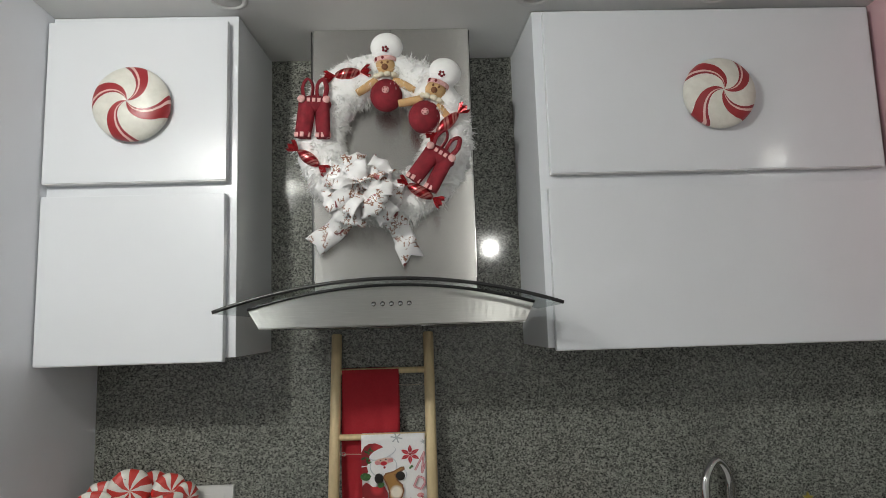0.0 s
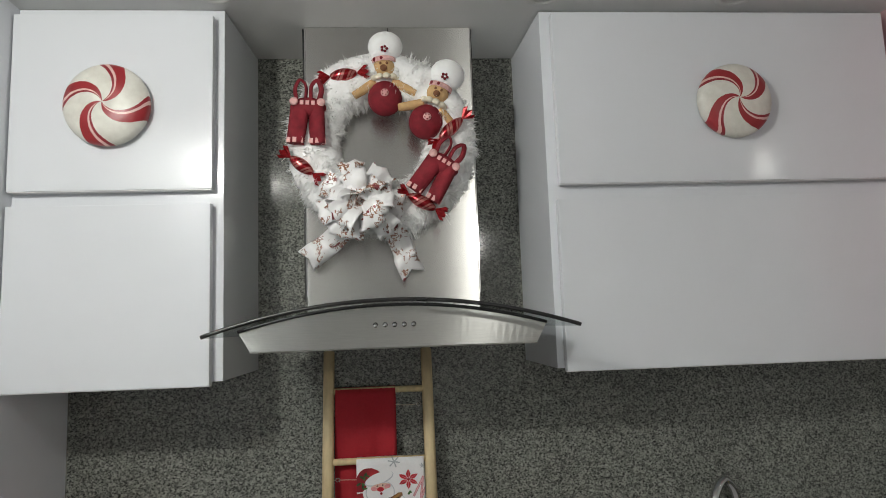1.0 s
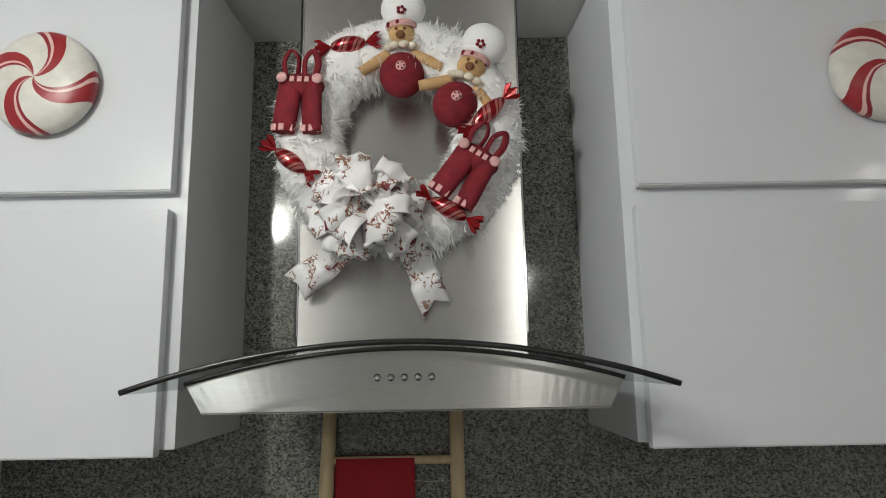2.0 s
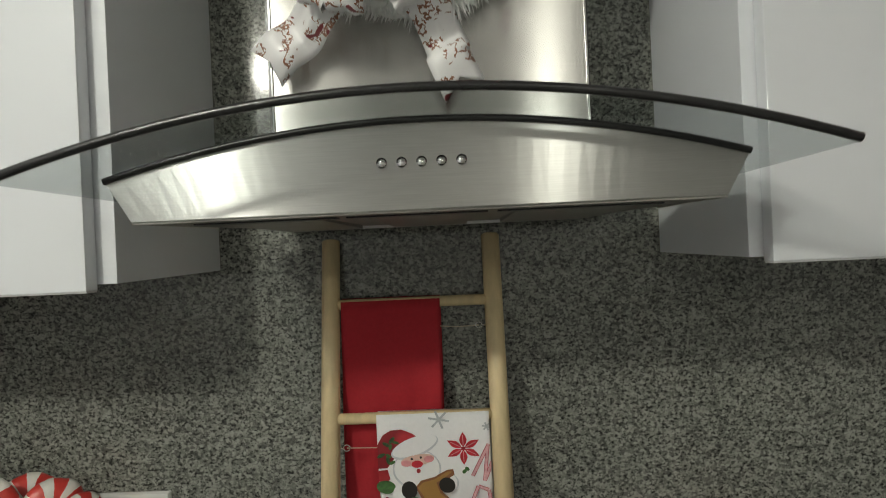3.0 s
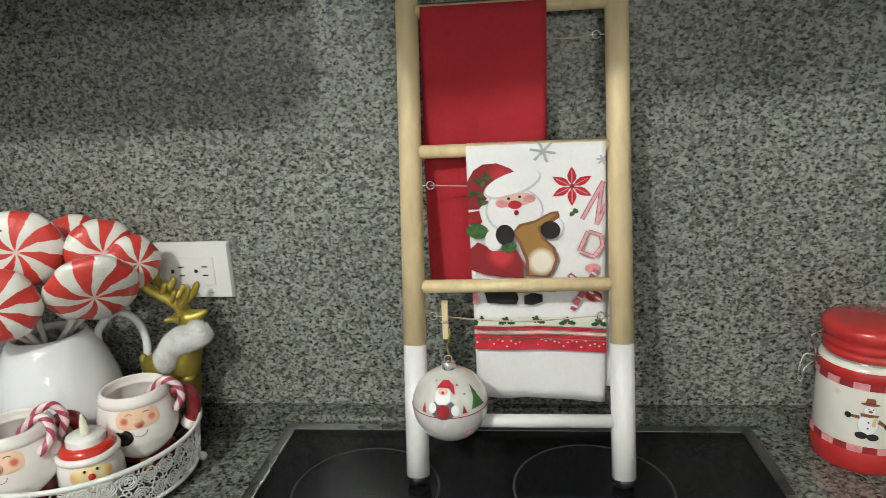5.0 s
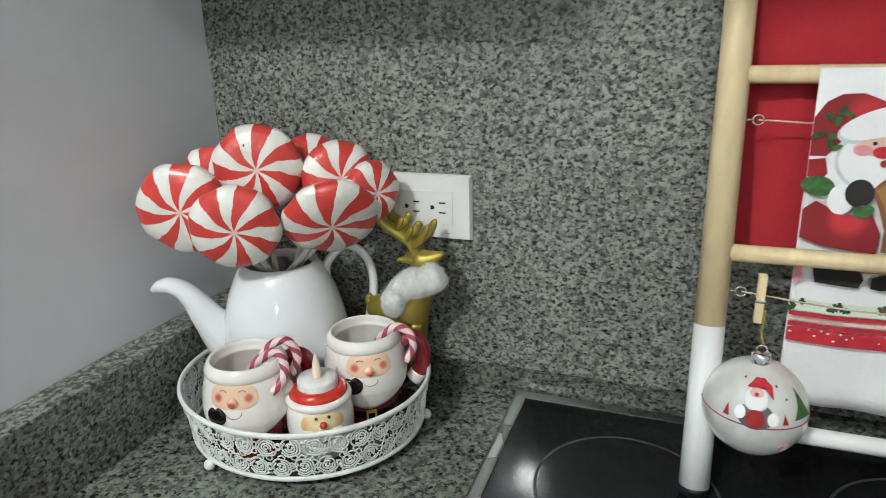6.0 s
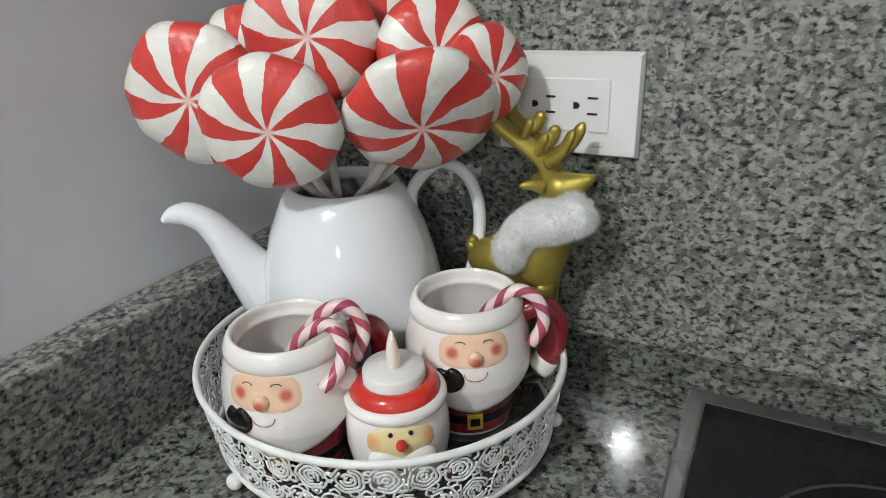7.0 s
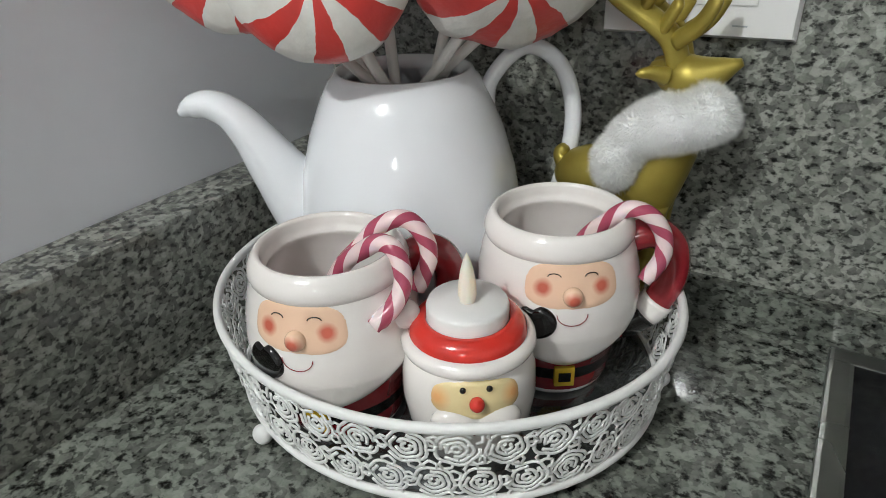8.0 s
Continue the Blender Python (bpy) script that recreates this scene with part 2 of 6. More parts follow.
# ---- materials ----
M_GRANITE = granite("granite")
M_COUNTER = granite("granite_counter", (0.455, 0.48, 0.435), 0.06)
# counter granite again, tinted darker to hold the shade along the wall's foot
M_COUNTER_SHADED = granite("granite_counter_shaded", (0.33, 0.35, 0.315), 0.06)
M_WALL = plain("wall_paint", (0.875, 0.89, 0.94), 0.5, vary=0.03, scale=3, bump=0.05)
# far walls and floor stay out of view; their greys set the bounce light
M_FARWALL = plain("far_wall_bounce_grey", (0.64, 0.64, 0.64), 0.5, vary=0.03, scale=3, bump=0.05)
M_PINK = plain("pink_paint", (0.62, 0.40, 0.42), 0.6, vary=0.04, scale=3)
M_CEIL = plain("ceiling_paint", (0.74, 0.74, 0.73), 0.7, vary=0.03, scale=3, bump=0.05)
M_FLOOR = plain("floor_tile", (0.44, 0.43, 0.41), 0.3, vary=0.1, scale=4)
M_LACQUER = plain("white_lacquer", (0.765, 0.79, 0.825), 0.10, vary=0.02, scale=2)
M_EDGE = plain("cabinet_edge", (0.70, 0.70, 0.71), 0.3, vary=0.03, scale=5)
M_STEEL = brushed("brushed_steel")
M_STEELV = brushed("brushed_steel_duct", (0.64, 0.63, 0.61), 0.26, (1, 60, 60))
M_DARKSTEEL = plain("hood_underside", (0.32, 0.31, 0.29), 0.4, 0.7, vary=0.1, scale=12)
M_FRAME = plain("hob_frame_steel", (0.30, 0.30, 0.29), 0.28, 1.0, vary=0.05)
M_CHROME = plain("chrome", (0.75, 0.75, 0.75), 0.1, 1.0, vary=0.02)
M_BLACK = plain("black_rubber", (0.012, 0.012, 0.013), 0.3)
M_WOOD = plain("pale_pine", (0.74, 0.59, 0.35), 0.5, vary=0.10, scale=14, bump=0.05, stretch=(6, 6, 0.7))
M_WHITEPAINT = plain("white_paint", (0.78, 0.78, 0.78), 0.4, vary=0.03)
M_PORCELAIN = plain("white_porcelain", (0.84, 0.86, 0.89), 0.12, vary=0.015, scale=8, coat=0.5)
M_CERAMIC = plain("cream_ceramic", (0.86, 0.82, 0.79), 0.14, vary=0.02, scale=12, coat=0.6)
M_REDGLAZE = plain("dark_red_glaze", (0.26, 0.015, 0.022), 0.12, vary=0.15, scale=25, coat=0.8)
M_BRIGHTRED = plain("bright_red_glaze", (0.58, 0.03, 0.02), 0.15, vary=0.12, scale=40, coat=0.7)
M_BLACKGLAZE = plain("black_glaze", (0.006, 0.005, 0.005), 0.14, coat=0.25)
M_YELLOW = plain("gold_yellow_glaze", (0.68, 0.45, 0.03), 0.2, coat=0.4)
M_PLASTIC = plain("white_plastic", (0.80, 0.80, 0.79), 0.3, vary=0.015)
M_SOCKET = plain("socket_black", (0.01, 0.01, 0.01), 0.5)
M_TRAY = plain("white_enamel", (0.82, 0.82, 0.81), 0.45, vary=0.04, scale=60, bump=0.05)
M_MIRROR = plain("tray_bottom_glass", (0.16, 0.17, 0.17), 0.08, 0.8, vary=0.05)
M_GOLD = plain("olive_gold", (0.36, 0.285, 0.055), 0.40, 0.55, vary=0.2, scale=25, bump=0.05)
def blush_glaze(name, skin, blush, spots, near, far):
    """Glaze that reddens softly round the painted spots."""
    m, nt, b = shader(name)
    v = coords(nt)
    d = None
    for c in spots:
        n = nt.nodes.new("ShaderNodeVectorMath")
        n.operation = "DISTANCE"
        nt.links.new(v, n.inputs[0])
        n.inputs[1].default_value = c
        d = n.outputs["Value"] if d is None else calc(nt, "MINIMUM", d, n.outputs["Value"])
    k = calc(nt, "ADD", calc(nt, "MULTIPLY", d, 50.0), calc(nt, "MULTIPLY", noisy(nt, v, 300, 2), 0.05))
    nt.links.new(ramp(nt, k, [(near * 50 + 0.025, blush), (far * 50 + 0.025, skin)]), b.inputs["Base Color"])
    b.inputs["Roughness"].default_value = 0.2
    b.inputs["Coat Weight"].default_value = 0.5
    return m
M_FACE = blush_glaze("face_glaze", (0.84, 0.57, 0.40), (0.60, 0.13, 0.08), [(-0.0165, -0.0452, 0.0868), (0.0165, -0.0452, 0.0868), (0.0, -0.0545, 0.0818)], 0.0024, 0.0062)
M_MASK = blush_glaze("yellow_face_glaze", (0.80, 0.66, 0.36), (0.78, 0.40, 0.16), [(-0.0200, -0.0310, 0.0540), (0.0200, -0.0310, 0.0540)], 0.0015, 0.0085)
M_FLUFF = plain("white_fluff", (0.97, 0.97, 0.97), 0.9, vary=0.02, scale=120, bump=0.2)
M_FUR = plain("white_fur", (0.96, 0.96, 0.955), 0.85, vary=0.05, scale=90, bump=0.4)
M_STRAND, nt_, b_ = shader("fur_strand")
df_, tl_, mx_ = nt_.nodes.new("ShaderNodeBsdfDiffuse"), nt_.nodes.new("ShaderNodeBsdfTranslucent"), nt_.nodes.new("ShaderNodeMixShader")
df_.inputs[0].default_value, tl_.inputs[0].default_value, mx_.inputs[0].default_value = (0.97, 0.97, 0.965, 1), (0.97, 0.97, 0.965, 1), 0.5
nt_.links.new(df_.outputs[0], mx_.inputs[1])
nt_.links.new(tl_.outputs[0], mx_.inputs[2])
nt_.links.new(mx_.outputs[0], nt_.nodes["Material Output"].inputs[0])
M_REDFELT = plain("red_felt", (0.19, 0.007, 0.016), 0.85, vary=0.2, scale=70, bump=0.3)
M_PINKFELT = plain("pink_felt", (0.72, 0.42, 0.40), 0.8, vary=0.2, scale=120)
M_TAN = plain("tan_felt", (0.60, 0.38, 0.18), 0.85, vary=0.12, scale=70, bump=0.2)
M_BROWN = plain("brown_felt", (0.22, 0.09, 0.04), 0.8, vary=0.1)
M_CREAMFELT = plain("cream_felt", (0.78, 0.72, 0.58), 0.85, vary=0.05, scale=80)
M_FOIL = helix("red_foil", (0.34, 0.012, 0.02), (0.62, 0.24, 0.22), 2.5, 0.22)
M_FOIL.node_tree.nodes["Principled BSDF"].inputs["Metallic"].default_value = 0.7
M_FOILEND = plain("red_foil_end", (0.30, 0.008, 0.012), 0.18, 0.4, vary=0.3, scale=90, bump=0.8)
M_REDCLOTH = plain("red_cotton", (0.39, 0.015, 0.025), 0.9, vary=0.06, scale=200, bump=0.25)
M_CLOTH = plain("white_cotton", (0.88, 0.88, 0.89), 0.9, vary=0.02, scale=200, bump=0.25)
M_CANDY = swirl("candy_swirl", 4, -9.0, [(0.0, (0.77, 0.76, 0.69)), (0.55, (0.34, 0.022, 0.028)), (0.80, (0.80, 0.55, 0.50)), (0.865, (0.30, 0.02, 0.03)), (0.94, (0.77, 0.76, 0.69))], 0.35, 0.03)
M_POP = swirl("lollipop_swirl", 7, 6.5, [(0.0, (0.86, 0.85, 0.80)), (0.5, (0.66, 0.055, 0.045))], 0.34, 0.24, 0.5, coat=0.25, noise_scale=50, mottle=0.13, heart=0.006)
M_CANE = helix("candy_cane", (0.84, 0.64, 0.65), (0.42, 0.075, 0.13), 6.0, 0.2, ((0.0, 0), (0.50, 1), (0.96, 0)))
M_STICK = plain("white_stick", (0.76, 0.74, 0.70), 0.6, vary=0.03)
M_HOB = plain("hob_glass", (0.008, 0.008, 0.009), 0.06, vary=0.1)
M_HOB.node_tree.nodes["Principled BSDF"].inputs["Specular IOR Level"].default_value = 0.2
M_RING = plain("hob_print", (0.045, 0.045, 0.047), 0.3)
M_SINK = brushed("sink_steel", (0.20, 0.20, 0.19), 0.3, (60, 1, 1))
M_PEARL = plain("pearl_paint", (0.78, 0.78, 0.75), 0.16, 0.2, vary=0.06, scale=80, coat=0.6)
M_GREEN = plain("green_print", (0.045, 0.13, 0.035), 0.8, vary=0.35, scale=180)
M_REDPRINT = plain("red_print", (0.50, 0.02, 0.035), 0.85, vary=0.2, scale=90)
M_DARKPRINT = plain("dark_red_print", (0.30, 0.015, 0.02), 0.85, vary=0.2, scale=90)
M_PINKPRINT = plain("pink_print", (0.72, 0.30, 0.32), 0.85, vary=0.2, scale=120)
M_GREYPRINT = plain("grey_print", (0.45, 0.48, 0.50), 0.85, vary=0.15, scale=120)
M_SHADEPRINT = plain("pale_grey_print", (0.60, 0.62, 0.66), 0.85, vary=0.12, scale=90)
M_CHARCOAL = plain("charcoal_print", (0.10, 0.10, 0.11), 0.5, vary=0.2, scale=80)
M_BLACKPRINT = plain("black_print", (0.015, 0.013, 0.012), 0.85)
M_BROWNPRINT = plain("brown_print", (0.40, 0.20, 0.06), 0.85, vary=0.4, scale=60)
M_TANPRINT = plain("tan_print", (0.72, 0.55, 0.32), 0.85, vary=0.2, scale=50)
M_SKINPRINT = plain("skin_print", (0.75, 0.50, 0.42), 0.85, vary=0.12, scale=60)
M_CANCREAM = plain("cream_glaze", (0.82, 0.80, 0.73), 0.2, vary=0.04, scale=30, coat=0.5)
M_CANRED = plain("canister_red", (0.52, 0.030, 0.030), 0.22, vary=0.08, scale=30, coat=0.6)
M_TRIM = plain("lamp_trim", (0.7, 0.7, 0.69), 0.35)
M_STRING = plain("twine", (0.5, 0.42, 0.32), 0.9, vary=0.2)

M_GLASS, nt_, b_ = shader("smoky_glass")
tr_, gl_, mx_ = nt_.nodes.new("ShaderNodeBsdfTransparent"), nt_.nodes.new("ShaderNodeBsdfGlossy"), nt_.nodes.new("ShaderNodeMixShader")
tr_.inputs[0].default_value, gl_.inputs["Roughness"].default_value = (0.80, 0.82, 0.82, 1), 0.02
mx_.inputs[0].default_value = 0.05
nt_.links.new(tr_.outputs[0], mx_.inputs[1])
nt_.links.new(gl_.outputs[0], mx_.inputs[2])
nt_.links.new(mx_.outputs[0], nt_.nodes["Material Output"].inputs[0])
M_JARGLASS, nt_, b_ = shader("clear_seal")
b_.inputs["Base Color"].default_value = (0.8, 0.8, 0.78, 1)
b_.inputs["Transmission Weight"].default_value = 0.6
b_.inputs["Roughness"].default_value = 0.15
M_LIT, nt_, b_ = shader("lamp_glow")
b_.inputs["Emission Color"].default_value = (1, 0.96, 0.9, 1)
b_.inputs["Emission Strength"].default_value = 12
M_FLAME, nt_, b_ = shader("led_flame")
b_.inputs["Base Color"].default_value = (0.84, 0.72, 0.64, 1)
b_.inputs["Roughness"].default_value = 0.3
b_.inputs["Subsurface Weight"].default_value = 0.3
b_.inputs["Emission Color"].default_value = (1, 0.75, 0.35, 1)
b_.inputs["Emission Strength"].default_value = 0.06

# ribbon with scattered brown and red marks
M_RIBBON, nt_, b_ = shader("printed_satin")
tc_ = nt_.nodes.new("ShaderNodeTexCoord")
n1_ = noisy(nt_, tc_.outputs["Object"], 60, 3, 0.6)
n2_ = noisy(nt_, tc_.outputs["Object"], 28, 1)
n3_ = noisy(nt_, tc_.outputs["Object"], 42, 1)
words_ = calc(nt_, "MULTIPLY", calc(nt_, "LESS_THAN", calc(nt_, "ABSOLUTE", calc(nt_, "SUBTRACT", n1_, 0.5)), 0.032), calc(nt_, "GREATER_THAN", n2_, 0.52))
patch_ = calc(nt_, "GREATER_THAN", n3_, 0.70)
mask_ = calc(nt_, "MAXIMUM", calc(nt_, "MULTIPLY", words_, 0.4), patch_)
nt_.links.new(ramp(nt_, mask_, [(0.0, (0.93, 0.92, 0.925)), (0.3, (0.30, 0.13, 0.075)), (0.8, (0.22, 0.018, 0.025))], "CONSTANT"), b_.inputs["Base Color"])
b_.inputs["Roughness"].default_value = 0.35
b_.inputs["Sheen Weight"].default_value = 0.3

# ---- structure ----
YW = 1.873
XL = -0.845
C = 0.92
def slab(name, x0, x1, y0, y1, z0, z1, mat, label, category):
    return solid(name, box(x0, x1, y0, y1, z0, z1), mat, label, category, kind="structure")
slab("floor", -1.0, 2.8, -3.4, 2.0, -0.1, 0.0, M_FLOOR, "plain tiled kitchen floor", "floor")
slab("ceiling", -1.0, 2.8, -3.4, 2.0, CEIL, CEIL + 0.12, M_CEIL, "pale grey painted kitchen ceiling", "ceiling")
slab("wall_north", -1.0, 2.8, YW, 2.0, 0.0, CEIL, M_GRANITE, "speckled grey polished granite wall behind the hob", "wall")
slab("wall_west", -1.0, XL, -3.4, YW, 0.0, CEIL, M_WALL, "smooth light grey painted side wall", "wall")
# unseen east and south walls, added to close the room and bounce light
slab("wall_east", 2.65, 2.8, -3.4, YW, 0.0, CEIL, M_FARWALL, "unseen plain wall, grey set for bounce light", "wall")
slab("wall_south", -0.845, 2.65, -3.4, -3.25, 0.0, CEIL, M_FARWALL, "unseen plain wall, grey set for bounce light", "wall")
# plain block for the pinkish top cabinet over the neighbouring fridge
slab("fridge_top_cabinet", 1.262, 1.36, 1.15, YW, 1.56, CEIL, M_PINK, "dusty pink fridge top cabinet beside the wall cabinets", "wall")
slab("worktop_base", XL, 2.65, 1.30, YW, 0.0, C - 0.031, M_EDGE, "plain white front under the worktop", "base unit")

# sink cut-out in the worktop
SX0, SX1, SY0, SY1 = 0.545, 1.15, 1.42, 1.835
bm = bm_new()
for q in ((XL, SX0, 1.26, YW), (SX1, 2.65, 1.26, YW), (SX0, SX1, 1.26, SY0), (SX0, SX1, SY1, YW)):
    add_box(bm, *q, C - 0.03, C)
bmesh.ops.remove_doubles(bm, verts=bm.verts, dist=1e-5)
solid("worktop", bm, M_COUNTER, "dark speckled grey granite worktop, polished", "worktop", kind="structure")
# west upstand takes the paler wall granite, in place of light from the right
solid("upstand_west", box(XL, -0.802, 1.26, YW, C, 1.028, 0.003), M_GRANITE, "granite upstand along the painted side wall", "upstand", kind="structure")
solid("upstand_north", box(-0.802, 1.262, YW - 0.012, YW, C, 0.952, 0.002), M_COUNTER_SHADED, "low granite strip between worktop and wall, shade put into its colour", "upstand", kind="structure")

# ---- wall cabinets ----
def cabinet(name, x0, x1, z0, doors, label, inner, lean):
    cab = thing(name, label, "wall cabinet", pose((x0 + x1) / 2, YW, z0), "wall cabinets")
    w, d, h = (x1 - x0) / 2, YW - 1.590, CEIL - 0.002 - z0
    bm = box(-w, w, -d, 0, 0, h, 0.0015)
    # the side by the hood runs slightly inwards towards the wall
    for v in bm.verts:
        if v.co.y > -0.01:
            if v.co.x * inner > 0:
                v.co.x += inner * lean
            if v.co.z < 0.01:
                v.co.z += 0.005
    part("carcass", bm, M_LACQUER, cab)
    for a, b, c, e in doors:
        cx = (x0 + x1) / 2
        door = part("door", box(a - cx, b - cx, -d - 0.026, -d - 0.002, c - z0, e - z0, 0.0015), M_LACQUER, cab, "glossy white handleless flap door")
        part("edge_band", box(a - cx + 0.001, b - cx - 0.001, -d - 0.0235, -d - 0.003, c - z0 - 0.002, c - z0 + 0.0005), M_EDGE, door)
    return cab
cabinet("wall_cabinet", XL + 0.002, -0.381, 1.567, [(XL + 0.004, -0.401, 1.995, 2.404), (XL + 0.004, -0.404, 1.560, 1.962)], "glossy white two-door wall cabinet beside the hood", 1, 0.018)
cabinet("wall_cabinet", 0.370, 1.26, 1.565, [(0.394, 1.238, 1.992, 2.412), (0.386, 1.258, 1.560, 1.955)], "wide glossy white wall cabinet with two flap doors", -1, 0.016)

# ---- ceiling lights ----
def downlight(x, y, r, lit):
    d = thing("downlight", "round recessed ceiling downlight, " + ("lit" if lit else "switched off"), "ceiling light", pose(x, y, CEIL), "downlights")
    part("trim_ring", lathe([(r * 0.72, -0.001), (r * 0.75, -0.006), (r, -0.004), (r * 1.02, 0.0)], 40), M_TRIM, d)
    part("diffuser", lathe([(0, -0.002), (r * 0.72, -0.002), (r * 0.72, 0.0), (0, 0.0)], 32), M_LIT if lit else M_TRIM, d)
for lx, ly, watts in LAMPS:
    downlight(lx, ly, 0.075, True)
for lx in (-0.385, 0.365, 0.83):
    downlight(lx, 1.510, 0.047, False)

# ---- range hood ----
hood = thing("range_hood", "brushed steel range hood with a curved smoky glass canopy", "range hood", pose(0, 0, 0))
duct = part("duct_cover", box(-0.207, 0.210, 1.677, YW - 0.001, 1.70, CEIL - 0.001, 0.002), M_STEELV, hood, "brushed steel duct cover")
flat_uv(duct)
# short thin dark line at the top middle of the duct front
part("duct_top_line", box(-0.0008, 0.0008, 1.6764, 1.6772, CEIL - 0.045, CEIL - 0.003), M_BLACK, hood)
part("duct_seam", box(-0.2085, -0.2065, 1.6755, 1.6785, 1.75, CEIL - 0.002), M_CHROME, hood)
for x in (-0.2125, 0.2125):
    part("duct_gap", box(x - 0.0016, x + 0.0016, 1.682, 1.690, 1.74, CEIL - 0.003), M_BLACK, hood)
part("duct_seam", box(0.2095, 0.2115, 1.6755, 1.6785, 1.75, CEIL - 0.002), M_CHROME, hood)
def arch(x):
    return 1.669 + 0.060 * (1 - (x / 0.363) ** 2)
# body: a front panel that follows the arch, straight below, drawn back to the wall
bm = bm_new()
N = 40
top = [(-0.319 + 0.638 * i / N) for i in range(N + 1)]
low = [(-0.296 + 0.594 * i / N) for i in range(N + 1)]
def strip(bm, rows, mat=0, sm=False):
    vs = [[bm.verts.new(p) for p in r] for r in rows]
    for a, b in zip(vs, vs[1:]):
        for i in range(len(a) - 1):
            f = bm.faces.new((a[i], a[i + 1], b[i + 1], b[i]))
            f.material_index, f.smooth = mat, sm
    return vs
bulge = lambda x: 1.462 - 0.0015 * (1 - (x / 0.32) ** 2)
strip(bm, [[(x, 1.70, arch(x) - 0.012) for x in top], [(x, bulge(x) + 0.003, arch(x) - 0.008) for x in top], [(x, bulge(x), arch(x) - 0.010) for x in top],
           [(x, bulge(x) + 0.004, 1.632) for x in low], [(x, bulge(x) + 0.007, 1.629) for x in low]], 0, False)
for s, tx, bx in ((0, top[0], low[0]), (1, top[-1], low[-1])):
    v = [bm.verts.new(p) for p in ((tx, 1.462, arch(tx) - 0.010), (tx, 1.70, arch(tx) - 0.012), (bx, 1.70, 1.632), (bx, 1.469, 1.630))]
    bm.faces.new(v)
hb = part("front_panel", bm, M_STEEL, hood, "brushed steel front panel")
flat_uv(hb)
bm = bm_new()
v = [bm.verts.new(p) for p in ((-0.296, 1.467, 1.629), (0.298, 1.467, 1.629), (0.243, 1.858, 1.634), (-0.243, 1.858, 1.634))]
w = [bm.verts.new((p.co.x * 0.99, p.co.y, 1.658)) for p in v]
bm.faces.new(v)
bm.faces.new(w[::-1])
for i in range(4):
    bm.faces.new((v[i], v[(i + 1) % 4], w[(i + 1) % 4], w[i]))
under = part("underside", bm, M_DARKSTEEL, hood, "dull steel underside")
part("underside_rim", tube([(-0.240, 1.856, 1.633), (0.228, 1.856, 1.633)], 0.004, 8), M_EDGE, under)
for x0, x1 in ((-0.245, -0.094), (-0.084, 0.064), (0.074, 0.245)):
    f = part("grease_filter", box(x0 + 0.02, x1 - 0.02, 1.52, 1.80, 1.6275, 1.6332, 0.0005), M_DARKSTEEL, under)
    part("filter_slot", box(x0, x1, 1.495, 1.512, 1.6276, 1.6291), M_BLACK, f)
# glass canopy, bent over x
bm = bm_new()
G = 56
xs = [-0.363 + 0.726 * i / G for i in range(G + 1)]
strip_v = []
for x in xs:
    strip_v.append([bm.verts.new(p) for p in ((x, 1.362, arch(x) - 0.006), (x, 1.362, arch(x)), (x, 1.674, arch(x)), (x, 1.674, arch(x) - 0.006))])
for a, b in zip(strip_v, strip_v[1:]):
    for i in range(4):
        j = (i + 1) % 4
        bm.faces.new((a[i], a[j], b[j], b[i])).smooth = i in (1, 3)
bm.faces.new(strip_v[0]), bm.faces.new(strip_v[-1][::-1])
part("glass_canopy", bm, M_GLASS, hood, "smoky curved glass sheet")
part("front_rim", tube([(x, 1.3605, arch(x) - 0.003) for x in xs], 0.0042, 8), M_BLACK, hood, "black polished glass edge")
part("glass_gasket", tube([(x, bulge(x) - 0.002, arch(x) - 0.0095) for x in top], 0.0036, 8), M_BLACK, hood)
for i in range(5):
    k = part("push_button", lathe([(0, -0.011), (0.0024, -0.0105), (0.0042, -0.0085), (0.0050, -0.0055), (0.0050, -0.001), (0.0054, 0.0), (0, 0.0)], 20, m=pose(-0.040 + i * 0.0197, 1.4585, 1.678, -90, 0, 0) @ Matrix.Diagonal((1, 1, -1, 1))), M_CHROME, hood)

# ---- hob, sink, tap ----
hob = thing("induction_hob", "black glass cooktop with a steel frame set on the worktop", "cooktop", pose(-0.058, 1.857, C))
bm = bm_new()
W, D = 0.340, 0.50
add_box(bm, -W, W, -0.016, 0, 0.0, 0.007, 0.003)
add_box(bm, -W, W, -D, -D + 0.016, 0.0, 0.007, 0.003)
add_box(bm, -W, -W + 0.016, -D + 0.0155, -0.0155, 0.0, 0.007, 0.003)
add_box(bm, W - 0.016, W, -D + 0.0155, -0.0155, 0.0, 0.007, 0.003)
part("steel_frame", bm, M_FRAME, hob)
glass = part("glass_top", box(-W + 0.013, W - 0.013, -D + 0.013, -0.013, 0.0005, 0.0055), M_HOB, hob, "black ceramic glass")
for x, y, r in ((-0.185, -0.160, 0.092), (0.100, -0.150, 0.096), (-0.175, -0.375, 0.075), (0.12, -0.37, 0.09)):
    part("cooking_zone", lathe([(r, 0.0057), (r + 0.003, 0.0057), (r + 0.003, 0.0052), (r, 0.0052)], 64, m=pose(x, y, 0), close=True), M_RING, glass)

sink = thing("kitchen_sink", "inset steel sink with a raised rim in the granite worktop", "sink", pose(0, 0, C))
bm = bm_new()
def ring_rect(x0, x1, y0, y1, z):
    return [bm.verts.new((x, y, z)) for x, y in ((x0, y0), (x1, y0), (x1, y1), (x0, y1))]
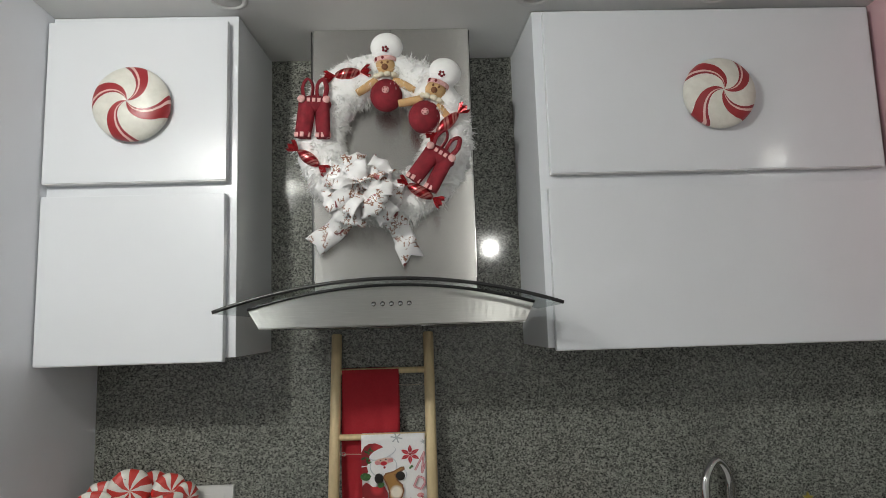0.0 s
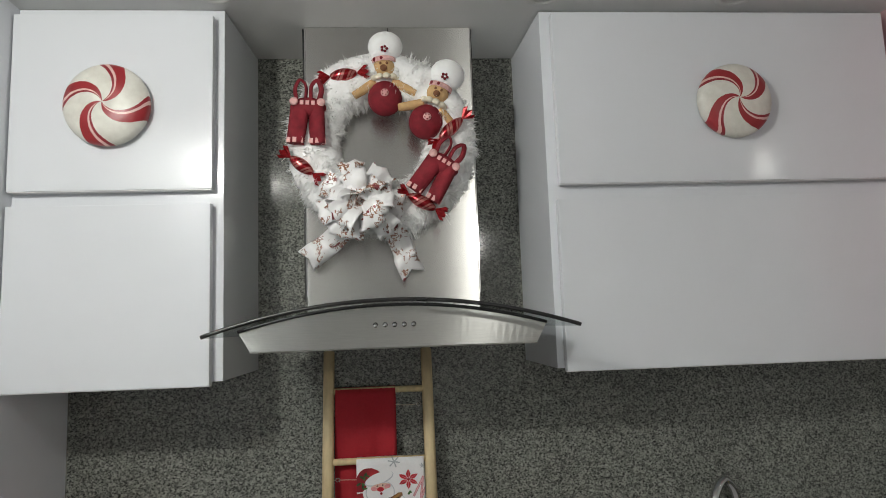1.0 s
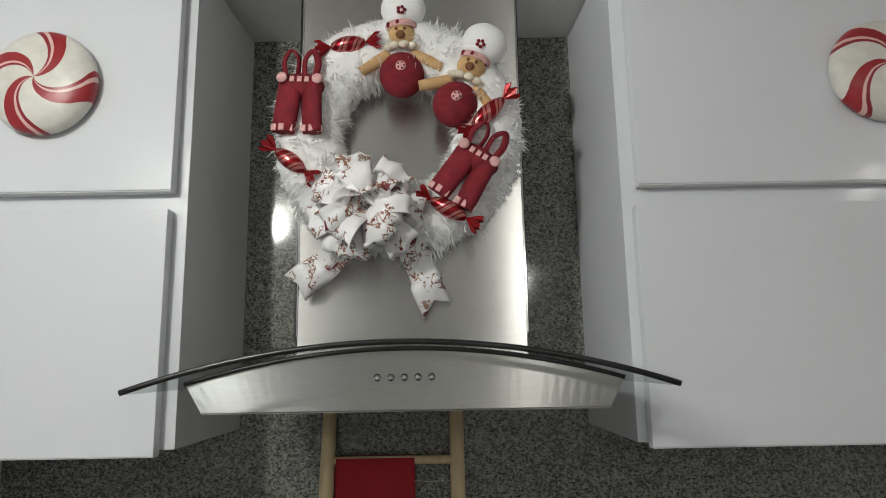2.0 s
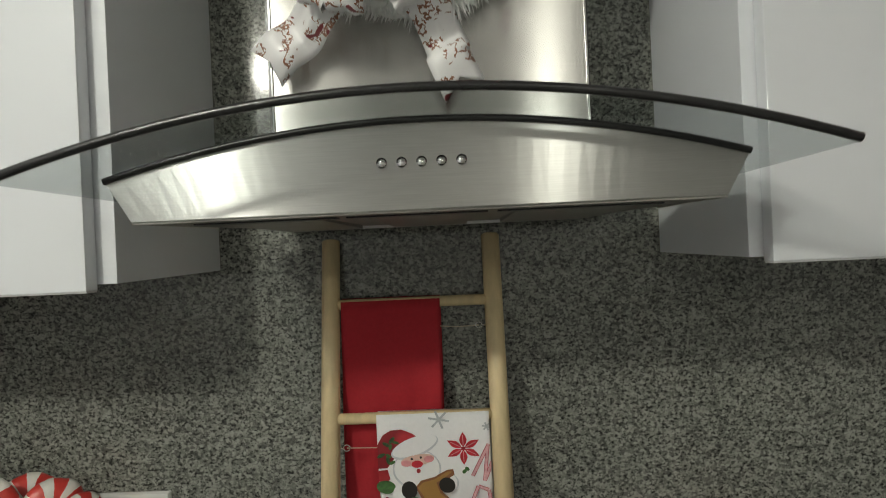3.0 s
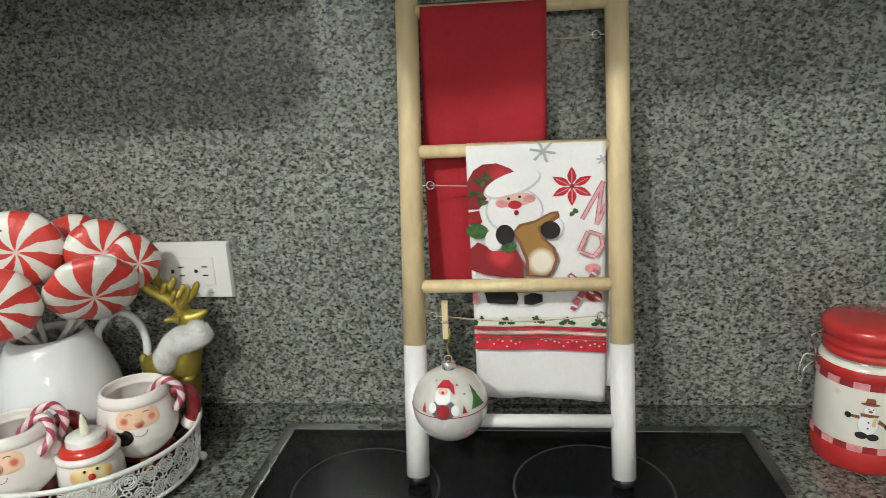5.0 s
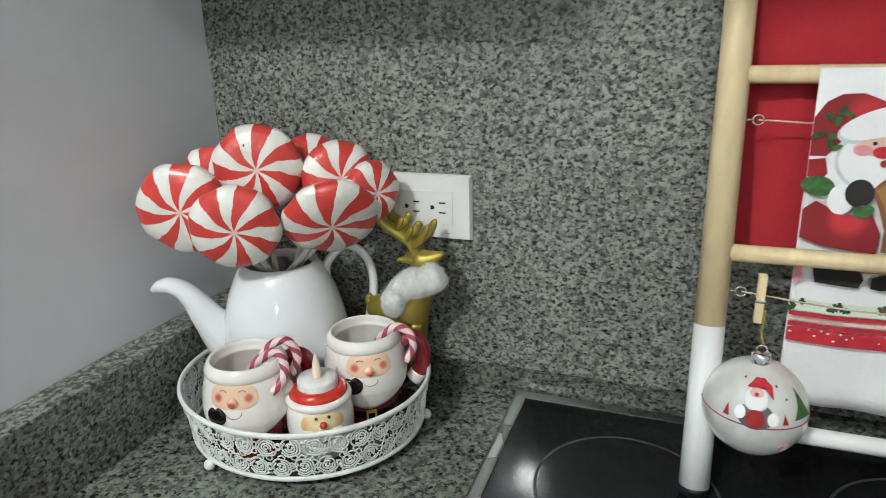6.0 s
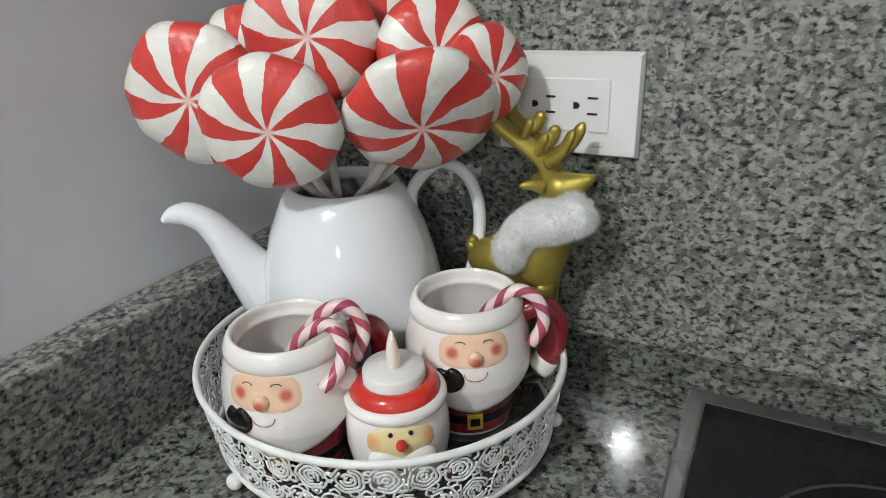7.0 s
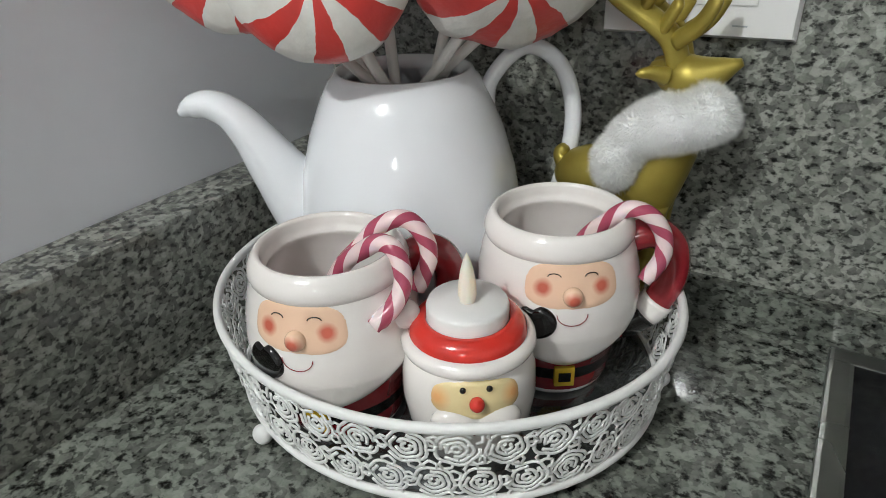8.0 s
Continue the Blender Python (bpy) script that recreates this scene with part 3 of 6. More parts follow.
levels = [(-0.022, 0.0005), (-0.022, 0.003), (-0.004, 0.0045), (0.004, 0.002), (0.012, -0.12), (0.03, -0.16)]
rr = [ring_rect(SX0 + o, SX1 - o, SY0 + o, SY1 - o, z) for o, z in levels]
for a, b in zip(rr, rr[1:]):
    for i in range(4):
        bm.faces.new((a[i], a[(i + 1) % 4], b[(i + 1) % 4], b[i]))
bm.faces.new(rr[-1])
flat_uv(part("basin", bm, M_SINK, sink))
part("drain", lathe([(0, 0.004), (0.03, 0.004), (0.036, 0.0), (0.0, 0.0)], 24, m=pose(0.84, 1.63, -0.16)), M_CHROME, sink)
tap = thing("kitchen_tap", "curved chrome swan-neck kitchen tap", "tap", pose(0.906, 1.853, C))
part("tap_base", lathe([(0, 0), (0.0165, 0), (0.0165, 0.01), (0.013, 0.03), (0, 0.03)], 24, m=pose(0, -0.0, 0.0)), M_CHROME, tap)
sp = smooth_path([(0, 0, 0.02), (0, 0, 0.19), (-0.006, -0.010, 0.275), (-0.046, -0.03, 0.318), (-0.086, -0.05, 0.275), (-0.092, -0.055, 0.20)], 40)
part("spout", tube(sp, 0.0125, 16), M_CHROME, tap)
part("lever", tube([(0.015, 0, 0.05), (0.055, -0.02, 0.07)], 0.006, 10), M_CHROME, tap)

star = thing("star_ornament", "small gold star on a thin stand on the worktop", "ornament", pose(1.083, 1.78, C))
part("star_stem", tube([(0, 0, 0.0), (0, 0, 0.21)], 0.004, 8), M_GOLD, star)
part("star_foot", lathe([(0, 0), (0.03, 0), (0.03, 0.006), (0, 0.01)], 24), M_GOLD, star)
pts = [((0.015 if i % 2 == 0 else 0.0065) * math.sin(math.pi * i / 5), (0.015 if i % 2 == 0 else 0.0065) * math.cos(math.pi * i / 5)) for i in range(10)]
part("star", add_flat(bm_new(), pts, -0.003, 0.003, m=pose(0, 0, 0.222, 90, 0, 0)), M_GOLD, star)

# ---- wall socket ----
sock = thing("wall_socket", "white double wall socket plate on the granite", "socket", pose(-0.5235, YW, 1.1705))
def tapered(w, h, d, inset, m=None):
    bm = bm_new()
    a = [bm.verts.new(p) for p in ((-w, 0, -h), (w, 0, -h), (w, 0, h), (-w, 0, h))]
    b = [bm.verts.new(p) for p in ((-w, -d * 0.4, -h), (w, -d * 0.4, -h), (w, -d * 0.4, h), (-w, -d * 0.4, h))]
    c = [bm.verts.new(p) for p in ((-w + inset, -d, -h + inset), (w - inset, -d, -h + inset), (w - inset, -d, h - inset), (-w + inset, -d, h - inset))]
    for p, q in ((a, b), (b, c)):
        for i in range(4):
            bm.faces.new((p[i], p[(i + 1) % 4], q[(i + 1) % 4], q[i]))
    bm.faces.new(c)
    bm.faces.new(a[::-1])
    return bm
plate = part("cover_plate", tapered(0.0615, 0.0425, 0.009, 0.0022), M_PLASTIC, sock)
part("insert", box(-0.037, 0.037, -0.0105, -0.0085, -0.0215, 0.0215, 0.0006), M_PLASTIC, sock)
part("screw_mark", box(0.024, 0.033, -0.0094, -0.0088, -0.0345, -0.0335), M_GREYPRINT, sock)
for ox in (-0.018, 0.018):
    for dz in (-0.0065, 0.0065):
        part("slot", box(ox + 0.001, ox + 0.0095, -0.0109, -0.0103, dz - 0.0009, dz + 0.0009), M_SOCKET, sock)
    bm = bm_new()
    rows = [[bm.verts.new((ox - 0.0085 + px, py, pz)) for px, pz in [(-0.0024, -0.0027)] + [(0.0028 * math.cos(math.radians(a)), 0.0028 * math.sin(math.radians(a))) for a in range(-75, 76, 15)] + [(-0.0024, 0.0027)]] for py in (-0.0104, -0.0109)]
    bm.faces.new(rows[0][::-1])
    bm.faces.new(rows[1])
    for i in range(len(rows[0])):
        j = (i + 1) % len(rows[0])
        bm.faces.new((rows[0][i], rows[0][j], rows[1][j], rows[1][i]))
    part("earth_hole", bm, M_SOCKET, sock)

# ---- ladder ----
def rail(x, z):
    """A point of the leaning ladder at height z."""
    return Vector((x, 1.7125 + (z - 0.930) * 0.2245, z))
ZF, ZT = 0.9285, 1.612
ladder = thing("decorative_ladder", "small pale wood ladder with white dipped feet leaning on the granite", "ladder", pose(0, 0, 0))
RX = (-0.177, 0.081)
for x in RX:
    r = part("rail", tube([rail(x, 1.1), rail(x, 1.4), rail(x, ZT - 0.002), rail(x, ZT)], lambda f: 0.0145 if f < 0.99 else 0.0125, 20), M_WOOD, ladder)
    part("dipped_foot", tube([rail(x, ZF + 0.008), rail(x, 1.0), rail(x, 1.1005)], 0.0147, 20), M_WHITEPAINT, r, "white painted rail end")
    part("foot_pad", tube([rail(x, ZF - 0.002), rail(x, ZF + 0.009)], 0.012, 16), M_BLACK, r)
RUNGS = (1.509, 1.338, 1.172, 1.005)
for z in RUNGS:
    part("rung", tube([rail(RX[0], z), rail(RX[1], z)], 0.0085, 16), M_WHITEPAINT if z < 1.1 else M_WOOD, ladder)
def eye_hook(x, z, side):
    p = rail(x, z) + Vector((side * 0.0145, -0.002, 0))
    bm = tube([p, p + Vector((side * 0.006, 0, 0))], 0.0012, 6)
    c = p + Vector((side * 0.0105, 0, 0))
    add_tube(bm, [c + Vector((0.0048 * math.cos(a * 0.35), 0, 0.0048 * math.sin(a * 0.35))) for a in range(18)], 0.001, 6)
    part("screw_eye", bm, M_CHROME, ladder)
    return c
e1, e2 = eye_hook(RX[0], 1.297, 1), rail(RX[1] - 0.02, 1.297) + Vector((0, 0.006, 0))
e3, e4 = eye_hook(RX[0], 1.136, 1), eye_hook(RX[1], 1.134, -1)
e6 = eye_hook(RX[1], 1.470, -1)
def string(a, b, sag, fwd=0.0):
    part("twine", tube(smooth_path([a, (a + b) / 2 + Vector((0, fwd, -sag)), b], 20), 0.0009, 6), M_STRING, ladder)
string(e1, e2, 0.006, 0.010), string(e3, e4, 0.002, -0.014), string(Vector((-0.02, e6.y + 0.008, 1.472)), e6, 0.003, 0.004)

# ---- towels ----
def hanging(x0, x1, zr, front, back, waves, seed, gap=0.0095, nx=28, nz=44, flare=0.0, skew=0.0, back_shift=0.0):
    """A cloth folded over a rung: front and back drop, with soft folds. Returns rows of points and the front's point function."""
    rnd = random.Random(seed)
    ph = [rnd.random() * 6 for _ in range(4)]
    def fold(u, s):
        k = min(1, s / 0.12)
        return k * (0.0022 * math.sin(waves * 6.28 * u + ph[0]) + 0.0012 * math.sin(2.3 * waves * u * 6.28 + ph[1] + 8 * s))
    def place(u, s):
        """s: signed length from the top of the rung, forward positive."""
        c = rail(0, zr)
        x = x0 + (x1 - x0) * u + flare * (u - 0.5) * max(s, 0) * 2 + 0.002 * math.sin(9 * s + ph[2]) + back_shift * min(1.0, max(0.0, -s) / 0.1)
        q = math.pi / 2 * gap
        if abs(s) < q:
            a = s / gap
            return Vector((x, c.y - gap * math.sin(a), zr + gap * math.cos(a)))
        drop = abs(s) - q
        y = c.y - math.copysign(gap, s)
        y += (drop * -0.02 + fold(u, drop)) if s > 0 else (0.3 * drop * 0.2245 * -1 + fold(u, drop) * 0.5)
        if s < 0:
            y = max(y, c.y + gap - drop * 0.10)
        return Vector((x, y, zr - drop + skew * (u - 0.5) * drop))
    bm = bm_new()
    S = [-back + (front + back) * i / nz for i in range(nz + 1)]
    vs = [[bm.verts.new(place(i / nx, s)) for i in range(nx + 1)] for s in S]
    for a, b in zip(vs, vs[1:]):
        for i in range(nx):
            bm.faces.new((a[i], a[i + 1], b[i + 1], b[i])).smooth = True
    return bm, place
def cloth(name, bm, mat, label):
    ob = solid(name, bm, mat, label, "towel", smooth=True)
    md = ob.modifiers.new("thickness", "SOLIDIFY")
    md.thickness, md.offset = 0.0016, 0.0
    return ob
bm, _ = hanging(-0.161, -0.005, RUNGS[0], 0.375, 0.24, 1.5, 3)
# keep the long red cloth behind the lower rungs
for v in bm.verts:
    z = v.co.z
    if z < 1.44:
        lim = rail(0, z).y + 0.016
        k = min(1, (1.44 - z) / 0.05)
        if v.co.y < lim:
            v.co.y += (lim - v.co.y) * k
    if v.co.y > YW - 0.006:
        v.co.y = YW - 0.006
cloth("red_towel", bm, M_REDCLOTH, "plain red cotton cloth folded over the top rung")
TX0, TX1 = -0.104, 0.066
bm, tw = hanging(TX0, TX1, RUNGS[1], 0.35, 0.33, 1.2, 5, flare=0.0, skew=-0.02, back_shift=0.014)
def behind_rung(p):
    q = p.copy()
    if q.z < 1.25:
        k = min(1, (1.25 - q.z) / 0.06)
        lim = rail(0, q.z).y + 0.0115
        if q.y < lim:
            q.y += (lim - q.y) * k
    return q
for v in bm.verts:
    back_side = v.co.y > rail(0, v.co.z).y + 0.012
    v.co = behind_rung(v.co)
    if back_side:
        v.co.y += 0.006
towel = cloth("printed_towel", bm, M_CLOTH, "white cotton towel with a red and green festive print")

def printed(name, outline, mat, lift=0.0016, fine=0.006):
    """A print: an outline in towel units (u 0..1 across, s metres down), laid on the cloth."""
    shift = 0.0 if name == "print_band" or min(p[0] for p in outline) < 0.01 else 0.03
    bm = bm_new()
    flat = [bm.verts.new((u * 0.17, -s * 0.885, 0)) for u, s in outline]
    f = bm.faces.new(flat)
    bmesh.ops.triangulate(bm, faces=[f])
    for _ in range(2):
        long_ = [e for e in bm.edges if e.calc_length() > fine * 2]
        if long_:
            bmesh.ops.subdivide_edges(bm, edges=long_, cuts=1)
            bmesh.ops.triangulate(bm, faces=bm.faces)
    for v in bm.verts:
        p = behind_rung(tw(min(v.co.x / 0.17 + shift, 1.0), -v.co.y - shift * 0.10))
        v.co = p + Vector((0, -0.0011 - lift * 0.24, 0))
    for fc in bm.faces:
        fc.smooth = True
    return part(name, bm, mat, towel)
def oval(cu, cs, ru, rs, n=28, a0=0.0, a1=6.2832, tilt=0.0):
    out = []
    for i in range(n):
        a = a0 + (a1 - a0) * i / n
        x, y = ru * 0.17 * math.cos(a), rs * math.sin(a)
        out.append((cu + (x * math.cos(tilt) - y * math.sin(tilt)) / 0.17, cs + x * math.sin(tilt) + y * math.cos(tilt)))
    return out
def bar(u0, s0, u1, s1, w):
    dx, dy = (u1 - u0) * 0.17, s1 - s0
    L = math.hypot(dx, dy)
    ox, oy = -dy / L * w / 2, dx / L * w / 2
    return [(u0 + ox / 0.17, s0 + oy), (u1 + ox / 0.17, s1 + oy), (u1 - ox / 0.17, s1 - oy), (u0 - ox / 0.17, s0 - oy)]
def soft_print(name, inner, outer, u, s_, near, far):
    """Printed cloth whose colour fades outwards from a point of the towel."""
    m = blush_glaze(name, outer, inner, [tuple(behind_rung(tw(u + 0.03, s_ * 0.885 - 0.003)))], near, far)
    b = m.node_tree.nodes["Principled BSDF"]
    b.inputs["Roughness"].default_value, b.inputs["Coat Weight"].default_value = 0.85, 0.0
    return m
M_HATPRINT = soft_print("hat_print", (0.48, 0.030, 0.040), (0.25, 0.015, 0.022), 0.22, 0.058, 0.008, 0.045)
M_COATPRINT = soft_print("coat_print", (0.52, 0.035, 0.045), (0.24, 0.014, 0.020), 0.20, 0.170, 0.010, 0.048)
M_HORSEPRINT = soft_print("tan_to_cream_print", (0.84, 0.78, 0.68), (0.36, 0.19, 0.055), 0.50, 0.182, 0.012, 0.033)
M_HOLLY = plain("holly_print", (0.035, 0.085, 0.03), 0.85, vary=0.5, scale=400)
M_PALEGREEN = plain("pale_green_print", (0.74, 0.79, 0.66), 0.85, vary=0.05, scale=120)
M_LETTER = plain("letter_edge_print", (0.46, 0.10, 0.13), 0.85, vary=0.2, scale=200)
M_LETTERIN = plain("letter_fill_print", (0.72, 0.40, 0.43), 0.85, vary=0.2, scale=200)
printed("print_shape", [(0.0, 0.060), (0.05, 0.044), (0.12, 0.036), (0.22, 0.035), (0.31, 0.042), (0.38, 0.052), (0.30, 0.064), (0.16, 0.080), (0.08, 0.100), (0.0, 0.100)], M_HATPRINT)
printed("print_shape", oval(0.31, 0.107, 0.215, 0.034), M_SHADEPRINT, 0.0010)
printed("print_shape", oval(0.31, 0.106, 0.20, 0.031), M_CLOTH, 0.002)
printed("print_shape", oval(0.30, 0.069, 0.225, 0.0165, tilt=-0.38), M_SHADEPRINT, 0.003)
printed("print_shape", oval(0.30, 0.067, 0.212, 0.0145, tilt=-0.38), M_CLOTH, 0.004)
printed("print_shape", oval(0.32, 0.091, 0.150, 0.0095, tilt=-0.15), M_SKINPRINT, 0.004)
printed("print_shape", oval(0.22, 0.096, 0.045, 0.0055), M_PINKPRINT, 0.005)
printed("print_shape", oval(0.42, 0.090, 0.045, 0.0055), M_PINKPRINT, 0.005)
printed("print_shape", oval(0.315, 0.0975, 0.050, 0.0062), M_REDPRINT, 0.006)
for u, s in ((0.27, 0.0885), (0.35, 0.0865)):
    printed("print_shape", oval(u, s, 0.011, 0.0021, 12), M_BLACKPRINT, 0.006)
printed("print_shape", oval(0.325, 0.109, 0.018, 0.0038), M_DARKPRINT, 0.006)
printed("print_shape", [(0.0, 0.158), (0.06, 0.148), (0.20, 0.162), (0.34, 0.158), (0.395, 0.180), (0.39, 0.203), (0.12, 0.198), (0.0, 0.190)], M_COATPRINT)
printed("print_shape", oval(0.06, 0.132, 0.085, 0.011, tilt=0.2), M_GREEN, 0.0015)
printed("print_shape", [(0.0, 0.104), (0.08, 0.102), (0.10, 0.118), (0.07, 0.126), (0.0, 0.122)], M_DARKPRINT, 0.0014)
printed("print_shape", oval(0.15, 0.149, 0.065, 0.016), M_CLOTH, 0.003)
printed("print_shape", oval(0.615, 0.131, 0.06, 0.014), M_SHADEPRINT, 0.0012)
printed("print_shape", oval(0.61, 0.130, 0.05, 0.012), M_CLOTH, 0.002)
printed("print_shape", [(0.29, 0.137), (0.34, 0.126), (0.46, 0.121), (0.58, 0.109), (0.63, 0.108), (0.64, 0.117), (0.56, 0.127), (0.50, 0.132), (0.53, 0.148), (0.60, 0.160), (0.625, 0.178), (0.59, 0.196), (0.55, 0.205), (0.38, 0.204), (0.38, 0.180), (0.335, 0.155)], M_BROWN, 0.003)
printed("print_shape", [(0.31, 0.137), (0.36, 0.129), (0.46, 0.125), (0.58, 0.112), (0.62, 0.112), (0.55, 0.123), (0.475, 0.131), (0.505, 0.149), (0.58, 0.162), (0.60, 0.178), (0.57, 0.194), (0.53, 0.203), (0.405, 0.202), (0.405, 0.180), (0.36, 0.154)], M_HORSEPRINT, 0.0042)
printed("print_shape", oval(0.235, 0.141, 0.070, 0.0150), M_BLACKPRINT, 0.006)
printed("print_shape", oval(0.57, 0.135, 0.072, 0.0130), M_BLACKPRINT, 0.006)
printed("print_shape", oval(0.265, 0.160, 0.055, 0.007, tilt=-0.5), M_GREEN, 0.006)
for a, (u, s) in zip((0.6, 2.2, -0.5, 1.4), ((0.05, 0.063), (0.10, 0.056), (0.03, 0.078), (0.06, 0.090))):
    printed("print_leaf", oval(u, s, 0.040, 0.0030, 14, tilt=a), M_HOLLY, 0.006)
    printed("print_leaf", oval(u + 0.035, s + 0.004, 0.030, 0.0026, 14, tilt=a + 1.2), M_GREEN, 0.0066)
for i in range(6):
    a = math.pi / 6 + i * math.pi / 3
    ca, sa = math.cos(a), math.sin(a)
    fu, fs = 0.73, 0.0735
    petal = [(fu + (r * ca - w * sa) / 0.17, fs + r * sa + w * ca) for r, w in ((0.002, 0.0), (0.009, 0.0046), (0.015, 0.0056), (0.021, 0.0036), (0.0275, 0.0), (0.021, -0.0036), (0.015, -0.0056), (0.009, -0.0046))]
    printed("print_petal", petal, M_REDPRINT)
    printed("print_vein", bar(fu + 0.005 * ca / 0.17, fs + 0.005 * sa, fu + 0.022 * ca / 0.17, fs + 0.022 * sa, 0.0011), M_PINKPRINT, 0.003)
printed("print_shape", oval(0.73, 0.0735, 0.02, 0.0034, 12), M_DARKPRINT, 0.004)
for i in range(3):
    a = i * math.pi / 3 + 0.2
    printed("print_flake", bar(0.525 - 0.016 * math.cos(a) / 0.17, 0.024 - 0.016 * math.sin(a), 0.525 + 0.016 * math.cos(a) / 0.17, 0.024 + 0.016 * math.sin(a), 0.0034), M_GREYPRINT, 0.002 + i * 0.0008)
    printed("print_flake", bar(0.945 - 0.007 * math.cos(a) / 0.17, 0.038 - 0.007 * math.sin(a), 0.945 + 0.007 * math.cos(a) / 0.17, 0.038 + 0.007 * math.sin(a), 0.0026), M_GREYPRINT, 0.002 + i * 0.0008)
for u0, s0, u1, s1 in ((0.80, 0.120, 0.955, 0.067), (0.945, 0.070, 0.905, 0.128), (0.905, 0.128, 0.985, 0.094), (0.775, 0.166, 0.845, 0.137), (0.845, 0.137, 0.935, 0.143), (0.935, 0.143, 0.945, 0.157), (0.945, 0.157, 0.885, 0.174), (0.885, 0.174, 0.775, 0.166)):
    printed("print_letter_stroke", bar(u0, s0, u1, s1, 0.0056), M_LETTER, 0.003)
    printed("print_letter_stroke", bar(u0, s0, u1, s1, 0.0036), M_LETTERIN, 0.0042)
for u, s, a in ((0.755, 0.108, 0.9), (0.73, 0.112, 2.2)):
    printed("print_leaf", oval(u, s, 0.024, 0.0030, 14, tilt=a), M_GREEN)
for u0, s0, u1, s1 in ((0.90, 0.192, 0.72, 0.254), (0.70, 0.200, 0.93, 0.238)):
    printed("print_cane", bar(u0, s0, u1, s1, 0.0075), M_LETTER, 0.003)
    for i in range(5):
        f = (i + 0.5) / 5
        um, sm = u0 + (u1 - u0) * f, s0 + (s1 - s0) * f
        printed("print_stripe", bar(um - 0.018, sm - 0.002, um + 0.018, sm + 0.002, 0.0030), M_CLOTH, 0.0042)
printed("print_shape", oval(0.87, 0.190, 0.055, 0.006, tilt=-0.3), M_PINKPRINT, 0.0015)
printed("print_shape", oval(0.88, 0.232, 0.06, 0.008), M_DARKPRINT, 0.0015)
printed("print_shape", [(0.06, 0.226), (0.30, 0.224), (0.32, 0.236), (0.30, 0.246), (0.08, 0.244)], M_BLACKPRINT)
printed("print_shape", [(0.36, 0.234), (0.42, 0.229), (0.50, 0.232), (0.50, 0.243), (0.42, 0.248), (0.36, 0.246)], M_BLACKPRINT)
printed("print_shape", [(0.28, 0.222), (0.62, 0.222), (0.60, 0.227), (0.30, 0.229)], M_BROWNPRINT, 0.003)
printed("print_shape", [(0.0, 0.226), (0.035, 0.222), (0.05, 0.238), (0.0, 0.245)], M_PINKPRINT)
printed("print_band", [(0.0, 0.2630), (1.0, 0.2630), (1.0, 0.2765), (0.0, 0.2765)], M_PALEGREEN, 0.0001, 0.003)
def holly_leaf(u, s_, a, size):
    """A spiky leaf outline that starts at a point and runs along angle a."""
    out = []
    for k, (f, w) in enumerate(((0, 0), (0.2, 0.30), (0.32, 0.18), (0.5, 0.36), (0.65, 0.18), (0.8, 0.24), (1, 0), (0.8, -0.24), (0.65, -0.18), (0.5, -0.36), (0.32, -0.18), (0.2, -0.30))):
        out.append((u + size * (f * math.cos(a) - w * math.sin(a)) / 0.17, s_ + size * (f * math.sin(a) + w * math.cos(a))))
    return out
for i, u in enumerate((0.03, 0.22, 0.45, 0.68, 0.92)):
    for k, a in enumerate((0.25, 2.85, -1.57, -2.3)):
        printed("print_leaf", holly_leaf(u, 0.2720, a, 0.0115 if k < 2 else 0.0085), M_HOLLY, 0.0030 + k * 0.0008)
    printed("print_berry", oval(u, 0.2705, 0.009, 0.0015, 10), M_REDPRINT, 0.006)
printed("print_band", [(0.0, 0.2775), (1.0, 0.2775), (1.0, 0.2825), (0.0, 0.2825)], M_REDPRINT)
printed("print_band", [(0.0, 0.2840), (1.0, 0.2840), (1.0, 0.2885), (0.0, 0.2885)], M_SKINPRINT)
printed("print_band", [(0.0, 0.2900), (1.0, 0.2900), (1.0, 0.2955), (0.0, 0.2955)], M_REDPRINT)
printed("print_band", [(0.0, 0.2967), (1.0, 0.2967), (1.0, 0.3140), (0.0, 0.3140)], M_REDPRINT)
rnd = random.Random(8)
for i in range(30):
    printed("print_dot", oval((i + 0.5) / 30, 0.3000 + rnd.random() * 0.011, 0.0085, 0.0013, 8), M_CLOTH, 0.004)

# ---- peg and bauble ----
pz = 1.136
pc = rail(0, pz) + Vector((-0.136, -0.016, 0.0))
peg = thing("clothes_peg", "small wooden clothes peg on the twine", "peg", Matrix.Translation(pc))
part("peg_half", box(-0.0036, 0.0036, -0.0045, -0.0006, -0.024, 0.024, 0.0008), M_WOOD, peg)
part("peg_half", box(-0.0036, 0.0036, 0.0006, 0.0045, -0.024, 0.024, 0.0008), M_WOOD, peg)
part("peg_spring", box(-0.0045, 0.0045, -0.0052, 0.0052, -0.003, 0.0, 0.0008), M_CHROME, peg)
bc = Vector((pc.x + 0.004, pc.y - 0.024, 1.036))
bau = thing("glass_bauble", "pearl white glass bauble with a painted scene hanging from the peg", "bauble", Matrix.Translation(bc))
shell = part("shell", add_ball(bm_new(), (0, 0, 0), 0.0470, seg=48), M_PEARL, bau)
part("cap", lathe([(0.0085, 0.046), (0.0085, 0.055), (0.006, 0.057), (0, 0.057)], 20), M_CHROME, bau)
part("cap_ring", tube([(0.0045 * math.cos(a * 0.4), 0, 0.0585 + 0.0045 * math.sin(a * 0.4)) for a in range(17)], 0.0008, 6), M_CHROME, bau)
